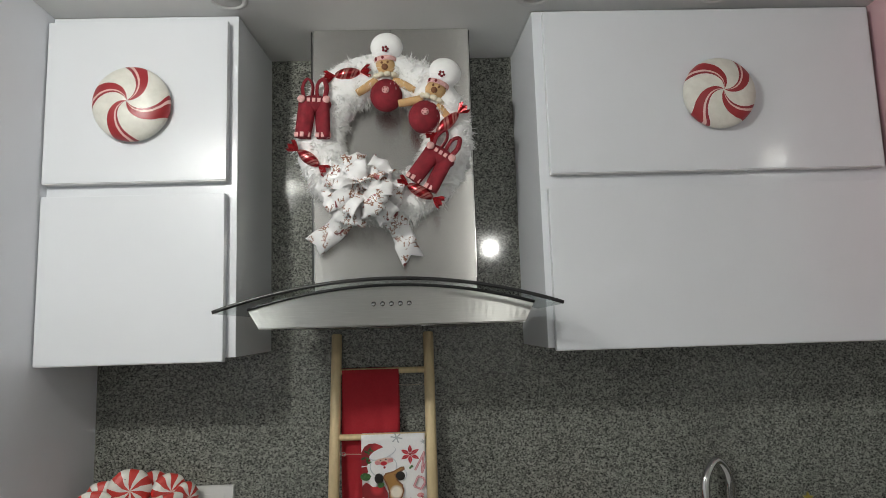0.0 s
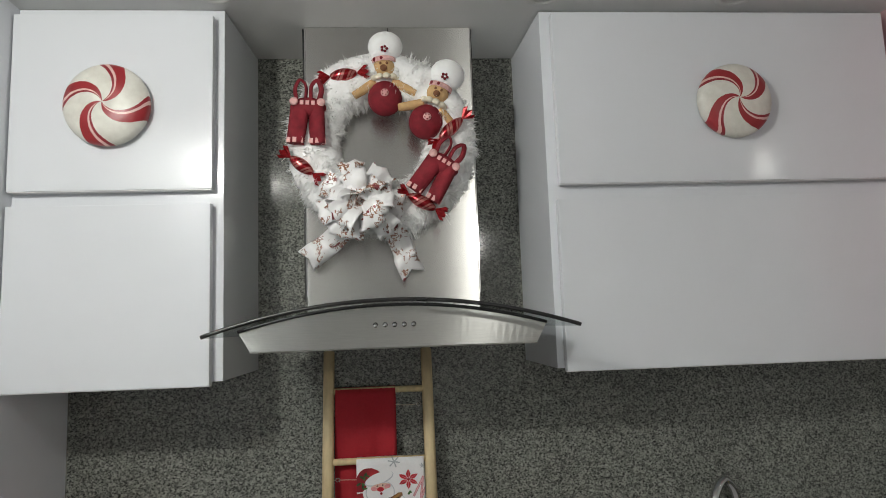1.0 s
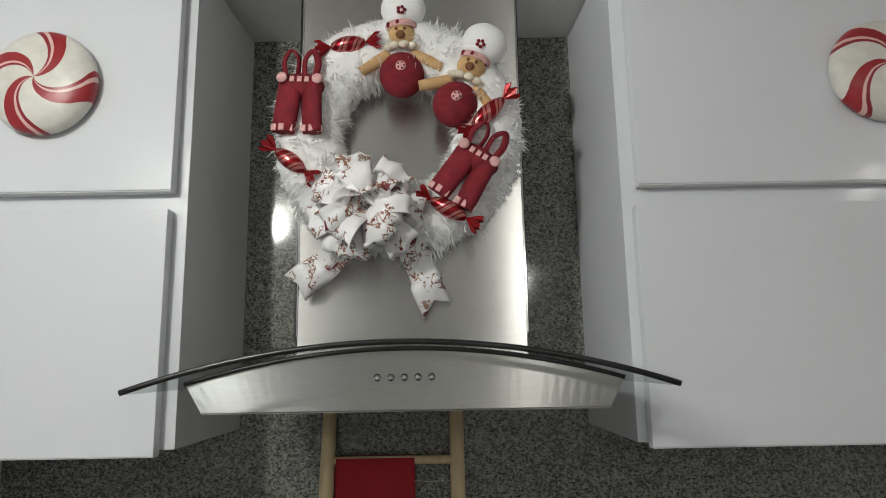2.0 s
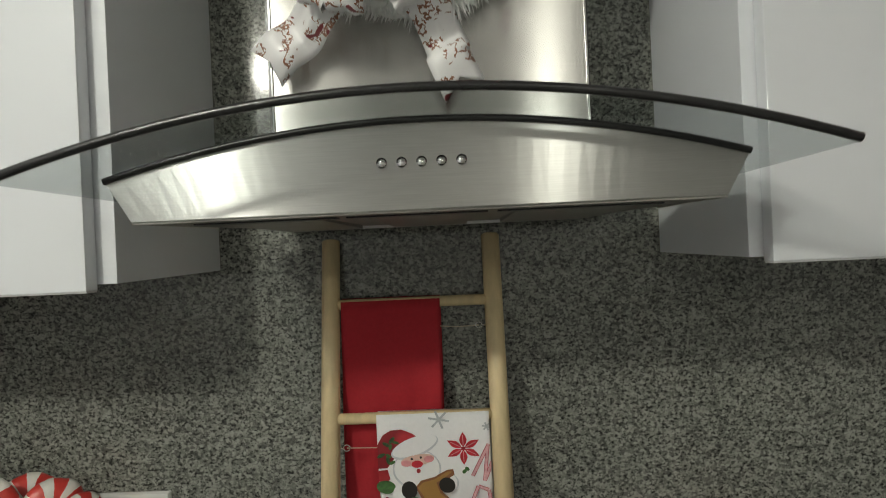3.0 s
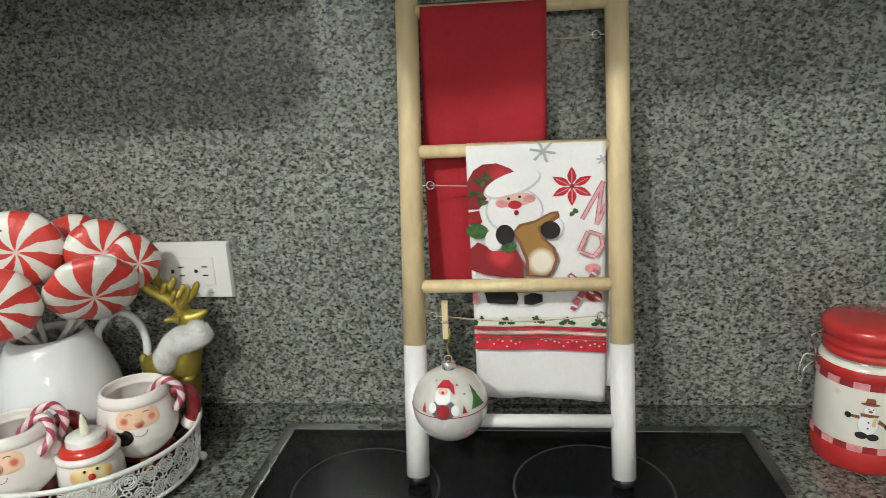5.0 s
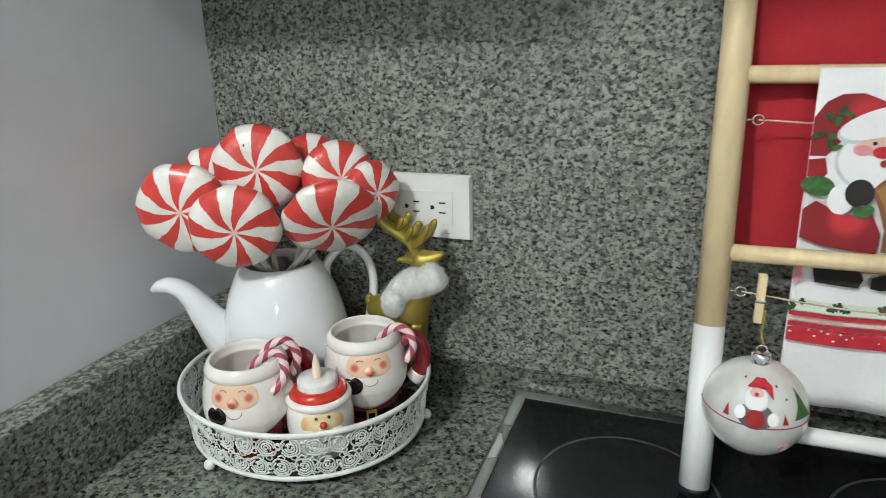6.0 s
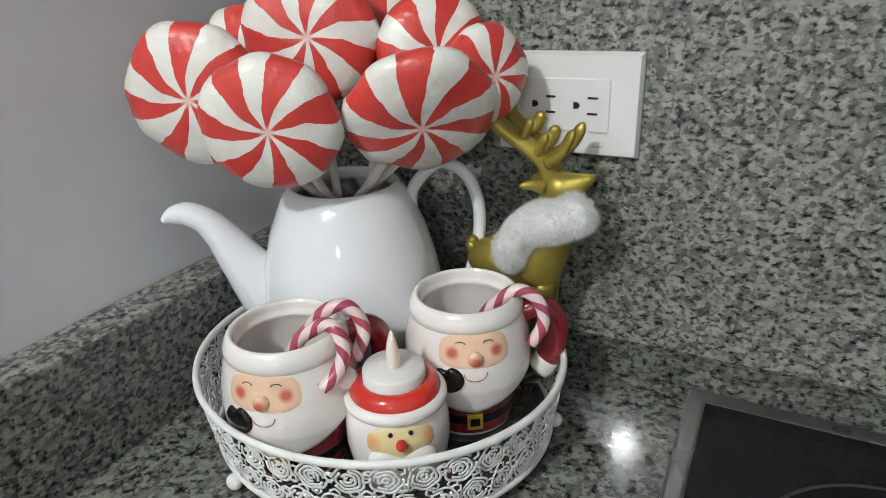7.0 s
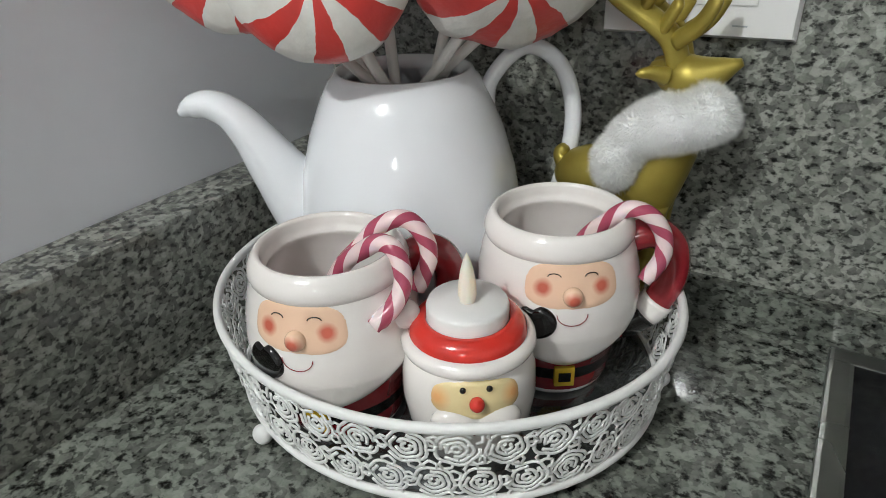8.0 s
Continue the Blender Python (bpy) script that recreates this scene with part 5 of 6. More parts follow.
tail([(BC.x + 0.015, -0.045, BC.z - 0.03), (BC.x + 0.070, -0.034, BC.z - 0.062), (BC.x + 0.094, 0.006, BC.z - 0.098), (BC.x + 0.100, -0.006, BC.z - 0.125), (BC.x + 0.116, 0.012, BC.z - 0.160)], (0.85, 0.15, 0.52))

# ---- tray ----
TC = Vector((-0.632, 1.718, C))
TR, TZ = 0.1540, 0.071
tray = thing("metal_tray", "round white metal tray with a pierced rose-pattern rim on ball feet", "tray", Matrix.Translation(TC) @ Matrix.Diagonal((1.0, 0.905, 1.0, 1.0)))
part("tray_base", lathe([(0, 0.010), (TR - 0.010, 0.010), (TR - 0.008, 0.012), (TR - 0.010, 0.014), (0, 0.014)], 72), M_MIRROR, tray, "glossy dark tray floor")
def hoop(r, z, t):
    return lathe([(r + t * math.cos(6.2832 * i / 10), z + t * 1.2 * math.sin(6.2832 * i / 10)) for i in range(10)], 96, close=True)
part("top_rim", hoop(TR, TZ, 0.0028), M_TRAY, tray)
part("bottom_rim", hoop(TR - 0.009, 0.0125, 0.0025), M_TRAY, tray)
for deg in (-112, 20, 132):
    a = math.radians(deg)
    part("ball_foot", add_ball(bm_new(), ((TR - 0.005) * math.cos(a), (TR - 0.005) * math.sin(a), 0.0075), 0.0066, seg=16), M_TRAY, tray)
def rose_mesh(seed):
    rnd = random.Random(seed)
    bm = bm_new()
    def line(pts, r=0.0010, closed=False):
        add_tube(bm, [Vector((x, 0, z)) for x, z in pts] + ([Vector((pts[0][0], 0, pts[0][1]))] if closed else []), r, 5)
    for k, r in enumerate((0.0022, 0.0050, 0.0079, 0.0107)):
        n = 5
        p0 = rnd.random() * 6
        pts = []
        for i in range(22):
            a = p0 + i / 22 * 6.2832 * 0.93
            q = r * (1 + 0.13 * abs(math.sin(n * 0.5 * a)) - 0.05)
            pts.append((q * math.cos(a), q * math.sin(a)))
        line(pts, 0.00115)
    for i in range(6):
        a = i / 6 * 6.2832 + rnd.uniform(-0.2, 0.2)
        q0, q1 = rnd.choice(((0.0022, 0.0050), (0.005, 0.0079), (0.0079, 0.0107))), None
        line([(q0[0] * math.cos(a), q0[0] * math.sin(a)), (q0[1] * math.cos(a + 0.2), q0[1] * math.sin(a + 0.2))])
    for i in range(4):
        a = i / 4 * 6.2832 + rnd.uniform(-0.3, 0.3)
        tip = 0.0165
        for s in (-0.28, 0.28):
            line([(0.0105 * math.cos(a + s), 0.0105 * math.sin(a + s)), (0.0142 * math.cos(a + s * 0.9), 0.0142 * math.sin(a + s * 0.9)), (tip * math.cos(a), tip * math.sin(a))])
    for v in bm.verts:
        v.co.y *= 0.5
    me = bpy.data.meshes.new("pierced_rose")
    bmesh.ops.recalc_face_normals(bm, faces=bm.faces)
    bm.to_mesh(me)
    bm.free()
    me.materials.append(M_TRAY)
    for p in me.polygons:
        p.use_smooth = True
    return me
ROSES = [rose_mesh(s) for s in range(5)]
NR = 37
rnd = random.Random(6)
for i in range(NR * 2):
    row = i % 2
    a = 2 * math.pi * (i / 2) / NR
    z = 0.0285 if row else 0.0555
    ob = new("pierced_rose", rnd.choice(ROSES))
    ob.parent = tray
    r = TR - 0.009 + 0.009 * (z - 0.0125) / (TZ - 0.0125)
    ob.matrix_basis = pose(r * math.cos(a), r * math.sin(a), z, 0, 0, math.degrees(a) + 90) @ pose(0, 0, 0, 9, rnd.uniform(-40, 40), 0) @ Matrix.Diagonal((1.0, 1, 1.08, 1))
FLOOR = C + 0.0145

# ---- teapot with lollipops ----
TPX, TPY = -0.688, 1.766
pot = thing("teapot", "glossy white porcelain teapot without its lid, holding lollipops", "teapot", pose(TPX, TPY, FLOOR, 0, 0, 33))
PH = 0.180
prof = [(0, 0), (0.052, 0), (0.058, 0.003), (0.071, 0.018), (0.0800, 0.040), (0.0830, 0.060), (0.0815, 0.085), (0.0765, 0.112), (0.0680, 0.140), (0.0585, 0.162), (0.0520, 0.174), (0.0490, PH - 0.003), (0.0475, PH), (0.0450, PH), (0.0410, PH - 0.003), (0.0395, PH - 0.006), (0.0400, PH - 0.010), (0.0530, 0.160), (0.0630, 0.140), (0.071, 0.115), (0.0765, 0.085), (0.078, 0.060), (0.073, 0.035), (0.05, 0.008), (0, 0.006)]
part("body", lathe(prof, 72), M_PORCELAIN, pot, smooth=True)
sp = smooth_path([(-0.056, 0, 0.052), (-0.078, 0, 0.083), (-0.095, 0, 0.111), (-0.110, 0, 0.138), (-0.122, 0, 0.153), (-0.136, 0, 0.160), (-0.148, 0, 0.159), (-0.157, 0, 0.155)], 56)
SPOUT_R = (0.038, 0.030, 0.0222, 0.0160, 0.0130, 0.0112, 0.0088, 0.0035)
def spout_r(f):
    k = min(int(f * 7), 6)
    return SPOUT_R[k] + (SPOUT_R[k + 1] - SPOUT_R[k]) * (f * 7 - k)
part("spout", tube(sp, spout_r, 28, flat=0.92), M_PORCELAIN, pot, smooth=True)
hp = smooth_path([(0.057, 0, 0.145), (0.060, 0, 0.170), (0.083, 0, 0.191), (0.107, 0, 0.178), (0.118, 0, 0.144), (0.113, 0, 0.100), (0.098, 0, 0.060), (0.074, 0, 0.040)], 40)
part("handle", tube(hp, lambda f: 0.0056, 14, flat=1.35), M_PORCELAIN, pot, smooth=True)

PR = 0.052
def lollipop(x, y, z, nx, ny, nz, r=PR, turn=0.0):
    head = Vector((x, y, z))
    n = Vector((nx, ny, nz)).normalized()
    m = Matrix.Translation(head - n * 0.012) @ n.to_track_quat("Z", "Y").to_matrix().to_4x4() @ pose(0, 0, 0, 0, 0, turn)
    pop = thing("lollipop", "large red and white swirl lollipop on a white stick", "lollipop", m, "lollipops in the teapot")
    s = r / 0.052
    rnd = random.Random(int(x * 1e4))
    prof = [(0, -0.013), (0.030, -0.012), (0.044, -0.008), (0.0505, 0.0), (0.052, 0.006), (0.0495, 0.012), (0.042, 0.0165), (0.030, 0.020), (0.017, 0.0215), (0.006, 0.0205), (0, 0.0195)]
    bm = lathe([(a * s, b) for a, b in prof], 56)
    for v in bm.verts:
        k = noise.noise(v.co * 45 + Vector((x * 50, 0, 0))) + 0.5 * noise.noise(v.co * 120)
        v.co += v.co.normalized() * k * 0.0022
        v.co.xy *= 1 + 0.012 * math.cos(7 * math.atan2(v.co.y, v.co.x) + 1.0) + 0.035 * noise.noise(Vector((v.co.x * 18, v.co.y * 18, x * 70)))
    part("candy_head", bm, M_POP, pop, smooth=True)
    flat_ = Vector((x - TPX, y - TPY, 0))
    mouth = Vector((TPX, TPY, FLOOR + PH)) + flat_.normalized() * min(0.030, flat_.length * 0.45)
    end = mouth + (mouth - head).normalized() * 0.075
    inv = m.inverted()
    part("stick", tube([inv @ (head - n * 0.012), inv @ ((head + end) / 2), inv @ end], 0.0038, 10), M_STICK, pop)
    return pop
first_pop = lollipop(-0.690, 1.745, 1.235, 0.45, -0.88, 0.02, 0.053, 10)
part("chip_mark", add_ball(bm_new(), (-0.006, 0.031, 0.0185), 0.0018, 0.0026, 0.0012, 0, 10), M_CHARCOAL, first_pop)
lollipop(-0.593, 1.741, 1.178, 0.48, -0.66, -0.58, 0.057, 30)
lollipop(-0.677, 1.675, 1.181, 0.45, -0.85, -0.18, 0.0505, 0)
lollipop(-0.745, 1.673, 1.199, 0.34, -0.92, -0.08, 0.0545, 15)
lollipop(-0.757, 1.745, 1.214, 0.20, -0.95, 0.0, 0.047, 25)
lollipop(-0.606, 1.793, 1.219, 0.65, -0.75, 0.1, 0.046, 5)
lollipop(-0.562, 1.795, 1.203, 0.85, -0.55, 0.0, 0.037, 12)
lollipop(-0.655, 1.812, 1.224, 0.6, -0.8, 0.15, 0.045, 40)

# ---- mugs ----
MP = [(0.0, 0.0), (0.0330, 0.0), (0.0355, 0.003), (0.0370, 0.012), (0.0390, 0.024), (0.0440, 0.040), (0.0482, 0.054), (0.0492, 0.066), (0.0484, 0.080), (0.0460, 0.093), (0.0430, 0.1030)]
def mug_r(z):
    for (r0, z0), (r1, z1) in zip(MP[1:], MP[2:]):
        if z0 <= z <= z1:
            return r0 + (r1 - r0) * (z - z0) / (z1 - z0)
    return MP[-1][0]
def beard(a):
    """Height of the white glaze's lower edge at angle a from the front."""
    return 0.0285 + 0.042 * min(1.0, abs(a) / 1.9) ** 1.5
def mug_surface(a, z):
    """Radius of the moulded outside: the beard swells out over the coat."""
    k = z - beard(a)
    swell = min(1.0, max(0.0, k) / 0.007) ** 0.5 * max(0.0, 1 - k / 0.060) if k > -1e-5 and abs(a) < 1.8 else 0.0
    return mug_r(max(z, 0.0001)) * (1 + 0.12 * swell * math.cos(a / 1.8 * 1.5708))
def wrap_patch(outline, radius, lift, spread=0.047):
    """A thin raised patch laid round an upright pot."""
    bm = bm_new()
    cx, cz = sum(p[0] for p in outline) / len(outline), sum(p[1] for p in outline) / len(outline)
    vs = []
    for k, h in ((1.0, 0.0), (0.96, 0.55), (0.85, 0.95), (0.7, 1.0), (0.5, 1.0), (0.25, 1.0)):
        row = []
        for px, pz in outline:
            x_, z_ = cx + (px - cx) * k, cz + (pz - cz) * k
            R_ = radius(x_ / spread, z_) - 0.0010 + (lift + 0.0010) * h
            row.append(bm.verts.new((R_ * math.sin(x_ / spread), -R_ * math.cos(x_ / spread), z_)))
        vs.append(row)
    for p, q in zip(vs, vs[1:]):
        for i in range(len(p)):
            bm.faces.new((p[i], p[(i + 1) % len(p)], q[(i + 1) % len(q)], q[i]))
    bm.faces.new(vs[-1])
    return bm
def soft_rect(cx, cz, w, h, p=3.2, n=40):
    return [(cx + w * math.copysign(abs(math.cos(6.2832 * i / n)) ** (2 / p), math.cos(6.2832 * i / n)), cz + h * math.copysign(abs(math.sin(6.2832 * i / n)) ** (2 / p), math.sin(6.2832 * i / n))) for i in range(n)]
def mug(x, y, turn, handle_deg):
    m = thing("ceramic_mug", "white and dark red glazed ceramic mug with a moulded face panel", "mug", pose(x, y, FLOOR, 0, 0, turn), "mugs in the tray")
    bm = bm_new()
    # foot, coat, belt and coat again below the glaze's edge, which runs clean round the mug
    SG, HIGH = 96, 34
    levels = [0.0, 0.0025, 0.0050, 0.010, 0.0150, 0.0180, 0.0210, 0.0240]
    LOW = len(levels) + 7
    grid = []
    for k in range(LOW + HIGH + 1):
        row = []
        for i in range(SG):
            a = 2 * math.pi * i / SG - math.pi
            e = beard(a)
            if k < len(levels):
                z = levels[k]
            elif k <= LOW:
                z = levels[-1] + (e - levels[-1]) * (k - len(levels) + 1) / (LOW - len(levels) + 1)
            else:
                z = e + (0.1030 - e) * ((k - LOW) / HIGH) ** 1.25
            r = mug_surface(a, z)
            row.append(bm.verts.new((r * math.sin(a), -r * math.cos(a), z)))
        grid.append(row)
    for k in range(LOW + HIGH):
        for i in range(SG):
            f = bm.faces.new((grid[k][i], grid[k][(i + 1) % SG], grid[k + 1][(i + 1) % SG], grid[k + 1][i]))
            f.smooth = True
            f.material_index = 0 if k < 2 or k >= LOW else (2 if 4 <= k < 7 else 1)
    bm.faces.new(grid[0][::-1])
    body = part("body", bm, [M_CERAMIC, M_REDGLAZE, M_BLACKGLAZE], m, smooth=True)
    rim = [(0.0420, 0.0985), (0.0440, 0.0998), (0.0450, 0.1020), (0.0452, 0.1046), (0.0443, 0.1082), (0.0425, 0.1115), (0.0405, 0.1142), (0.0390, 0.1150), (0.0376, 0.1145), (0.0368, 0.1125), (0.0366, 0.1090), (0.0358, 0.1060), (0.0346, 0.1045), (0.0344, 0.1030), (0.0360, 0.1005), (0.0385, 0.090), (0.0392, 0.07), (0.035, 0.02), (0.0, 0.012)]
    part("brim", lathe(rim, 72), M_CERAMIC, m, "cream rolled brim", smooth=True)
    def patch(name, outline, mat, lift, parent):
        return part(name, wrap_patch(outline, mug_surface, lift), mat, parent, smooth=True)
    patch("face_panel", soft_rect(0.0, 0.0880, 0.0292, 0.0146, 3.0), M_FACE, 0.0004, body)
    part("nose", add_ball(bm_new(), (0, -0.0490, 0.0822), 0.0058, 0.0056, 0.0058, 0, 24), M_FACE, body, smooth=True)
    def stroke(pts, mat, r=0.0004):
        q = []
        for px, pz in pts:
            R_ = mug_surface(px / 0.047, pz) + 0.0007
            q.append((R_ * math.sin(px / 0.047), -R_ * math.cos(px / 0.047), pz))
        part("painted_line", tube(q, r * 0.8, 6), mat, body)
    for s in (-1, 1):
        stroke([(s * 0.0105 + 0.0037 * math.cos(k / 8 * math.pi), 0.0935 + 0.0018 * math.sin(k / 8 * math.pi)) for k in range(9)], M_BLACKGLAZE)
    stroke([(0.0080 * math.cos(math.pi + k / 12 * math.pi), 0.0715 + 0.0066 * math.sin(math.pi + k / 12 * math.pi)) for k in range(13)], M_REDGLAZE, 0.00035)
    mit = []
    for i in range(36):
        t = i / 36 * 6.2832
        q = 0.0110 * (1 - 0.30 * math.exp(-((t - 1.75) / 0.28) ** 2))
        mit.append((-0.0190 + 1.05 * q * math.cos(t), 0.0655 + q * math.sin(t)))
    patch("mitten", mit, M_BLACKGLAZE, 0.0026, body)
    bk = part("buckle", box(-0.0062, 0.0062, -0.0418, -0.0372, 0.0128, 0.0268, 0.0010), M_YELLOW, body)
    part("buckle_hole", box(-0.0038, 0.0038, -0.0424, -0.0416, 0.0165, 0.0232, 0.0004), M_BLACKGLAZE, bk)
    hd = math.radians(handle_deg - turn)
    e = lambda r, z: (r * math.cos(hd), r * math.sin(hd), z)
    hpth = smooth_path([e(0.040, 0.094), e(0.056, 0.099), e(0.068, 0.090), e(0.071, 0.072), e(0.065, 0.052), e(0.053, 0.038), e(0.036, 0.030)], 36)
    part("handle", tube(hpth, lambda f: 0.0098, 16), M_REDGLAZE, m, "dark red glazed handle", smooth=True)
    part("handle_cuff", tube(hpth[24:29], 0.0108, 16), M_CERAMIC, m, smooth=True)
    part("handle_glove", tube(hpth[28:35], 0.0102, 16), M_BLACKGLAZE, m, smooth=True)
    return m
mug(-0.655, 1.637, 17, 50)
mug(-0.559, 1.737, 33, 26)

# ---- candy canes ----
def cane(pts):
    solid("candy_cane", tube(smooth_path([Vector(p) for p in pts], 60), lambda f: 0.0050 if 0.02 < f < 0.98 else 0.0043, 16, uv=True), M_CANE, "striped pink and white candy cane hooked over a mug rim", "candy cane", group="candy canes", smooth=True)
cane([(-0.668, 1.630, 0.965), (-0.660, 1.635, 1.008), (-0.651, 1.640, 1.031), (-0.638, 1.646, 1.047), (-0.630, 1.650, 1.057), (-0.620, 1.655, 1.063), (-0.612, 1.659, 1.061), (-0.605, 1.661, 1.051), (-0.603, 1.660, 1.041), (-0.605, 1.657, 1.032), (-0.607, 1.653, 1.023)])
cane([(-0.662, 1.624, 0.965), (-0.653, 1.631, 1.015), (-0.6425, 1.6355, 1.039), (-0.6295, 1.638, 1.050), (-0.620, 1.639, 1.056), (-0.611, 1.639, 1.055), (-0.605, 1.637, 1.047), (-0.602, 1.633, 1.038), (-0.604, 1.626, 1.028), (-0.610, 1.616, 1.020)])
cane([(-0.562, 1.728, 0.965), (-0.553, 1.732, 1.008), (-0.5425, 1.7375, 1.032), (-0.531, 1.7395, 1.045), (-0.519, 1.7420, 1.0545), (-0.507, 1.7445, 1.0515), (-0.499, 1.7460, 1.040), (-0.498, 1.7430, 1.027), (-0.5045, 1.736, 1.014)])

# ---- tea light holder and candle ----
hold = thing("tealight_holder", "small white ceramic tea light holder with a red brimmed top", "candle holder", pose(-0.575, 1.653, FLOOR, 0, 0, 36))
HR = 0.0345
prof = [(0, 0), (0.024, 0), (0.030, 0.004), (0.0358, 0.022), (0.0378, 0.038), (0.0370, 0.052), (0.0340, 0.064), (0.0310, 0.068), (0.0250, 0.068), (0.024, 0.060), (0, 0.060)]
hb_ = part("body", lathe(prof, 56), M_CERAMIC, hold, smooth=True)
part("brim", lathe([(0.0315 + 0.0055 * math.cos(6.2832 * i / 12), 0.070 + 0.0052 * math.sin(6.2832 * i / 12)) for i in range(12)], 56, close=True), M_CERAMIC, hold, smooth=True)
part("red_top", lathe([(0.0320, 0.072), (0.0325, 0.076), (0.0300, 0.081), (0.0265, 0.0835), (0.0240, 0.084), (0.0225, 0.083), (0.0225, 0.072)], 56), M_BRIGHTRED, hold, "glossy bright red top", smooth=True)
part("bobble", add_ball(bm_new(), (-0.0335, 0.006, 0.0820), 0.0085, seg=18), M_CERAMIC, hold, smooth=True)
def holder_r(a, z):
    for (r0, z0), (r1, z1) in zip(prof[1:], prof[2:]):
        if z0 <= z <= z1:
            return r0 + (r1 - r0) * (z - z0) / (z1 - z0)
    return 0.031
part("face_panel", wrap_patch(soft_rect(0.0, 0.0538, 0.0262, 0.0118, 2.6), holder_r, 0.0005, 0.036), M_MASK, hb_, "yellow glazed face", smooth=True)
for s in (-1, 1):
    part("moustache_half", add_ball(bm_new(), (s * 0.0100, -0.0325, 0.0400), 0.0140, 0.0072, 0.0082, 0, 20), M_CERAMIC, hb_, smooth=True)
    part("eye_dot", add_ball(bm_new(), (s * 0.0068, -0.0352, 0.0605), 0.0017, 0.0012, 0.0019, 0, 12), M_BLACKGLAZE, hb_)
part("nose", add_ball(bm_new(), (0, -0.0385, 0.0535), 0.0041, seg=18), M_BRIGHTRED, hb_, smooth=True)
part("painted_line", tube([(0.004 * math.cos(math.pi + k / 8 * math.pi), -0.0375, 0.0335 + 0.0015 * math.sin(math.pi + k / 8 * math.pi)) for k in range(9)], 0.0004, 6), M_REDGLAZE, hb_)
tl = thing("led_tealight", "white plastic LED tea light with a glowing flame", "candle", pose(-0.575, 1.653, FLOOR + 0.0565))
part("case", lathe([(0, 0), (0.0214, 0), (0.0222, 0.002), (0.0222, 0.033), (0.0212, 0.0355), (0.006, 0.0345), (0, 0.0345)], 48), M_PLASTIC, tl, smooth=True)
part("flame", lathe([(0.0035, 0.033), (0.0050, 0.039), (0.0048, 0.045), (0.0036, 0.053), (0.0018, 0.060), (0, 0.064)], 20), M_FLAME, tl, "translucent glowing plastic flame", smooth=True)

# ---- deer figurine: one plain mesh ----
bm = bm_new()
Y = 1.822
def limb(pts, r, mat=0, flat=1.0):
    add_tube(bm, smooth_path([Vector(p) for p in pts], 18), r, 14, mat, flat)
def tapering(r0, r1):
    return lambda f: (r0 + (r1 - r0) * f) * (1 - max(0.0, f - 0.8) ** 2 * 18)
add_ball(bm, (-0.556, Y, 1.038), 0.041, 0.021, 0.024, 0, 24)
limb([(-0.585, Y, 1.036), (-0.593, Y, 1.050), (-0.588, Y, 1.056)], tapering(0.008, 0.004))
limb([(-0.532, Y, 1.030), (-0.517, Y, 1.068), (-0.509, Y, 1.108)], lambda f: 0.021 - 0.008 * f)
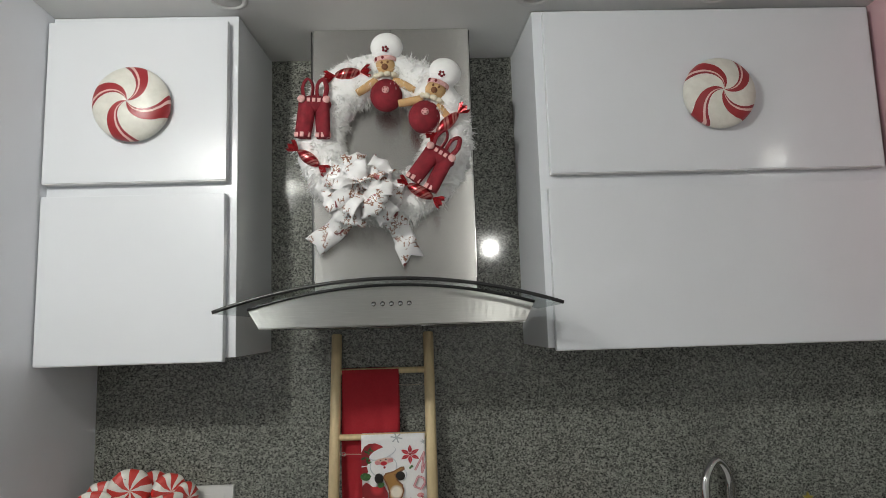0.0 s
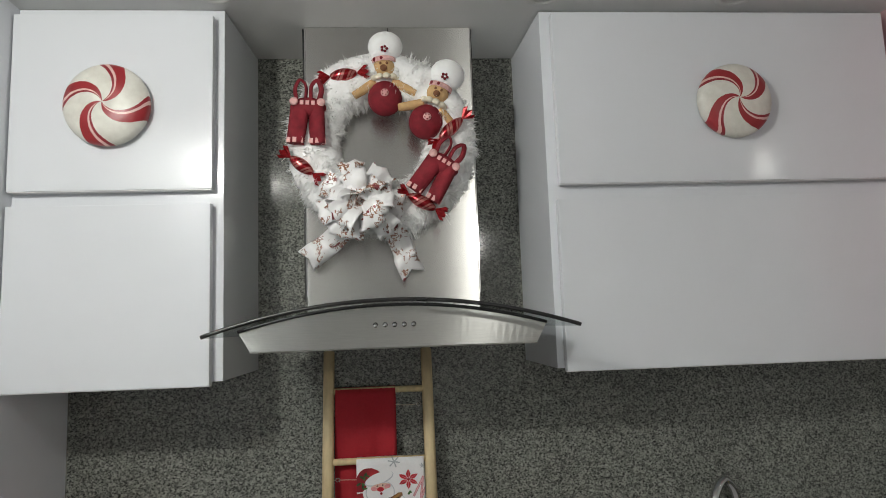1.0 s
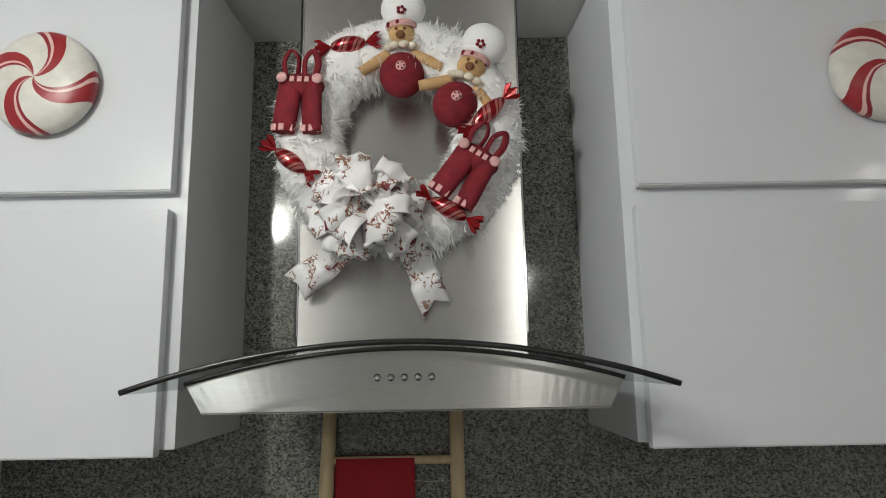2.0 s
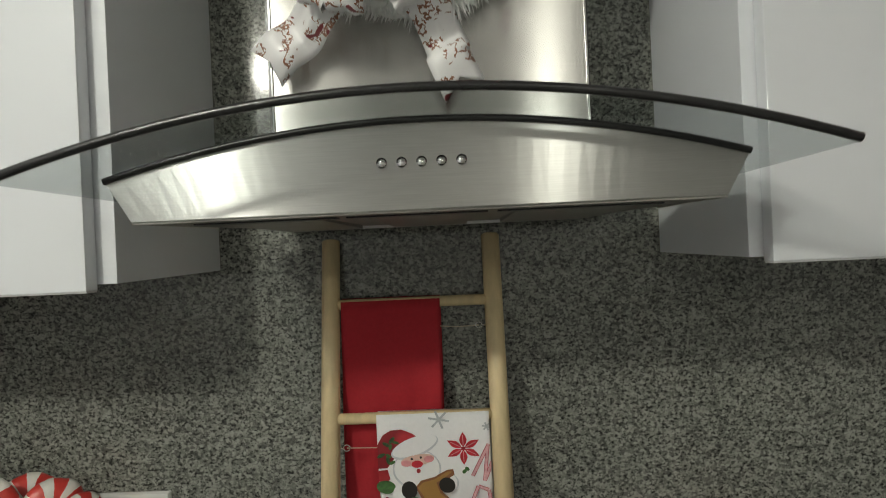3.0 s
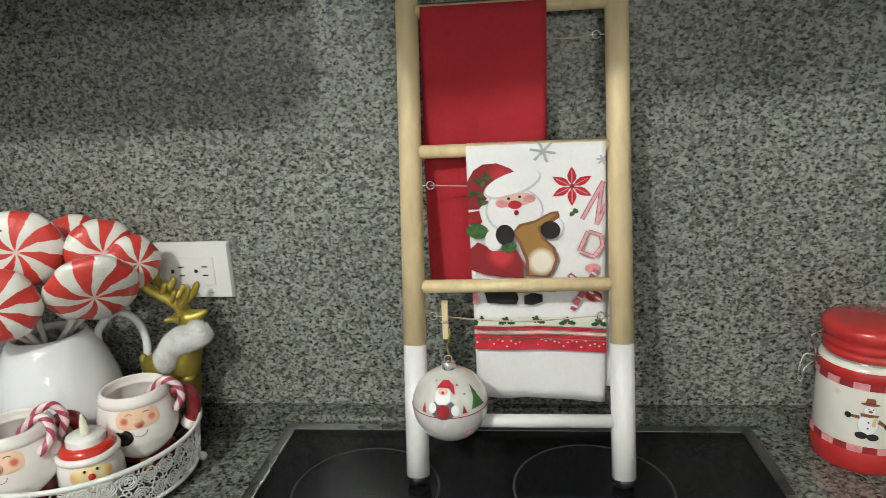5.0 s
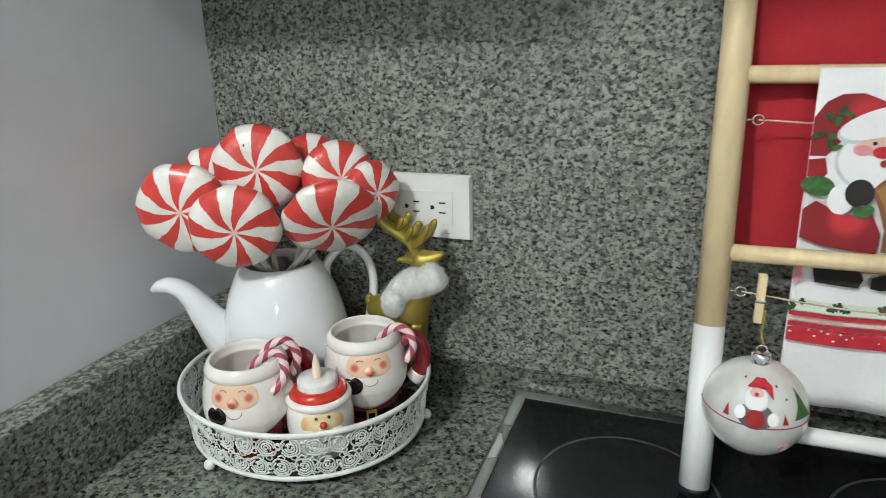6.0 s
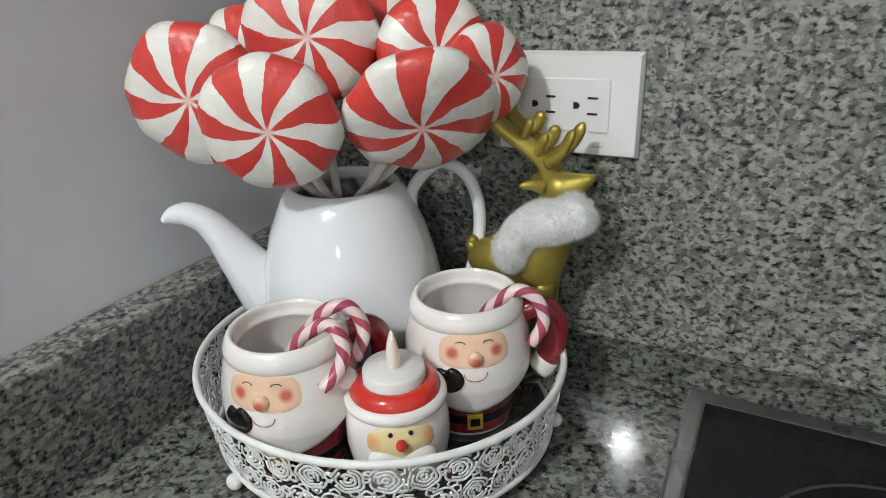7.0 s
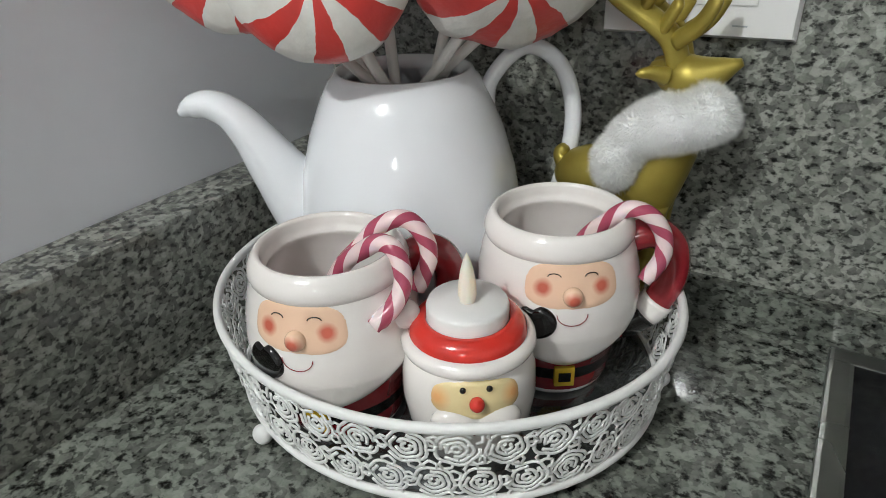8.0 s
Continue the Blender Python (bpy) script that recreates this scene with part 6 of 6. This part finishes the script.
# wedge-shaped head, flat on top, from the ears to the snout
limb([(-0.537, Y, 1.1175), (-0.520, Y, 1.1125), (-0.505, Y, 1.1135), (-0.484, Y, 1.1235)], lambda f: 0.0025 + 0.0115 * math.sin(math.pi * min(1.0, f * 1.02)) ** 0.9)
for s in (-1, 1):
    limb([(-0.522, Y + s * 0.009, 1.028), (-0.524, Y + s * 0.008 - 0.004, 0.985), (-0.534, Y + s * 0.008 - 0.012, FLOOR + 0.004)], lambda f: 0.010 - 0.0045 * f)
    limb([(-0.578, Y + s * 0.009, 1.026), (-0.584, Y + s * 0.008 - 0.004, 0.985), (-0.580, Y + s * 0.008 - 0.010, FLOOR + 0.004)], lambda f: 0.011 - 0.0055 * f)
    q = lambda k: Y + s * (0.004 + k)
    limb([(-0.518, q(0), 1.116), (-0.524, q(0.002), 1.134), (-0.536, q(0.006), 1.146), (-0.551, q(0.009), 1.156), (-0.563, q(0.011), 1.167), (-0.562, q(0.012), 1.180), (-0.555, q(0.012), 1.193)], tapering(0.0046, 0.0036), 0, 1.75)
    for a_, b_, c_ in (((-0.522, 1.134), (-0.508, 1.146), (-0.499, 1.163)), ((-0.530, 1.142), (-0.525, 1.150), (-0.520, 1.159)), ((-0.545, 1.152), (-0.538, 1.160), (-0.533, 1.170))):
        limb([(a_[0], q(0.004), a_[1]), (b_[0], q(0.008), b_[1]), (c_[0], q(0.009), c_[1])], tapering(0.0042, 0.0032), 0, 1.5)
    limb([(-0.524, Y + s * 0.010, 1.114), (-0.532, Y + s * 0.016, 1.1165), (-0.540, Y + s * 0.021, 1.116)], tapering(0.006, 0.0025))
bm.verts.ensure_lookup_table()
k0 = len(bm.verts)
add_tube(bm, smooth_path([Vector(p) for p in ((-0.488, Y - 0.006, 1.101), (-0.495, Y - 0.009, 1.096), (-0.510, Y - 0.010, 1.088), (-0.530, Y - 0.011, 1.080), (-0.545, Y - 0.013, 1.065), (-0.549, Y - 0.014, 1.050), (-0.549, Y - 0.014, 1.038))], 80), lambda f: (0.0180 - 0.0078 * f ** 1.2) * (1 - abs(2 * f - 1) ** 5) ** 0.5 + 0.0015, 60, 1)
bm.verts.ensure_lookup_table()
for v in list(bm.verts)[k0:]:
    v.co += noise.noise_vector(v.co * 60) * 0.0030 + noise.noise_vector(v.co * 200) * 0.0006
bm.normal_update()
rnd = random.Random(21)
for p, n in [(v.co.copy(), v.normal.copy()) for v in list(bm.verts)[k0:]]:
    for _ in range(9):
        d = (n * 0.9 + noise.noise_vector(p * 70) * 0.7 + Vector((rnd.gauss(0, 0.22), rnd.gauss(0, 0.22), rnd.gauss(0, 0.22)))).normalized() * rnd.uniform(0.0015, 0.0058)
        q = p + Vector((rnd.gauss(0, 0.0006), rnd.gauss(0, 0.0006), rnd.gauss(0, 0.0006)))
        e = d.cross(Vector((rnd.gauss(0, 1), rnd.gauss(0, 1), rnd.gauss(0, 1)))).normalized() * 0.00022
        bm.faces.new([bm.verts.new(q - e), bm.verts.new(q + e), bm.verts.new(q + d)]).material_index = 2
solid("deer_figurine", bm, [M_GOLD, M_FLUFF, M_STRAND], "gold glazed deer figurine with a fluffy white scarf", "figurine", smooth=True)
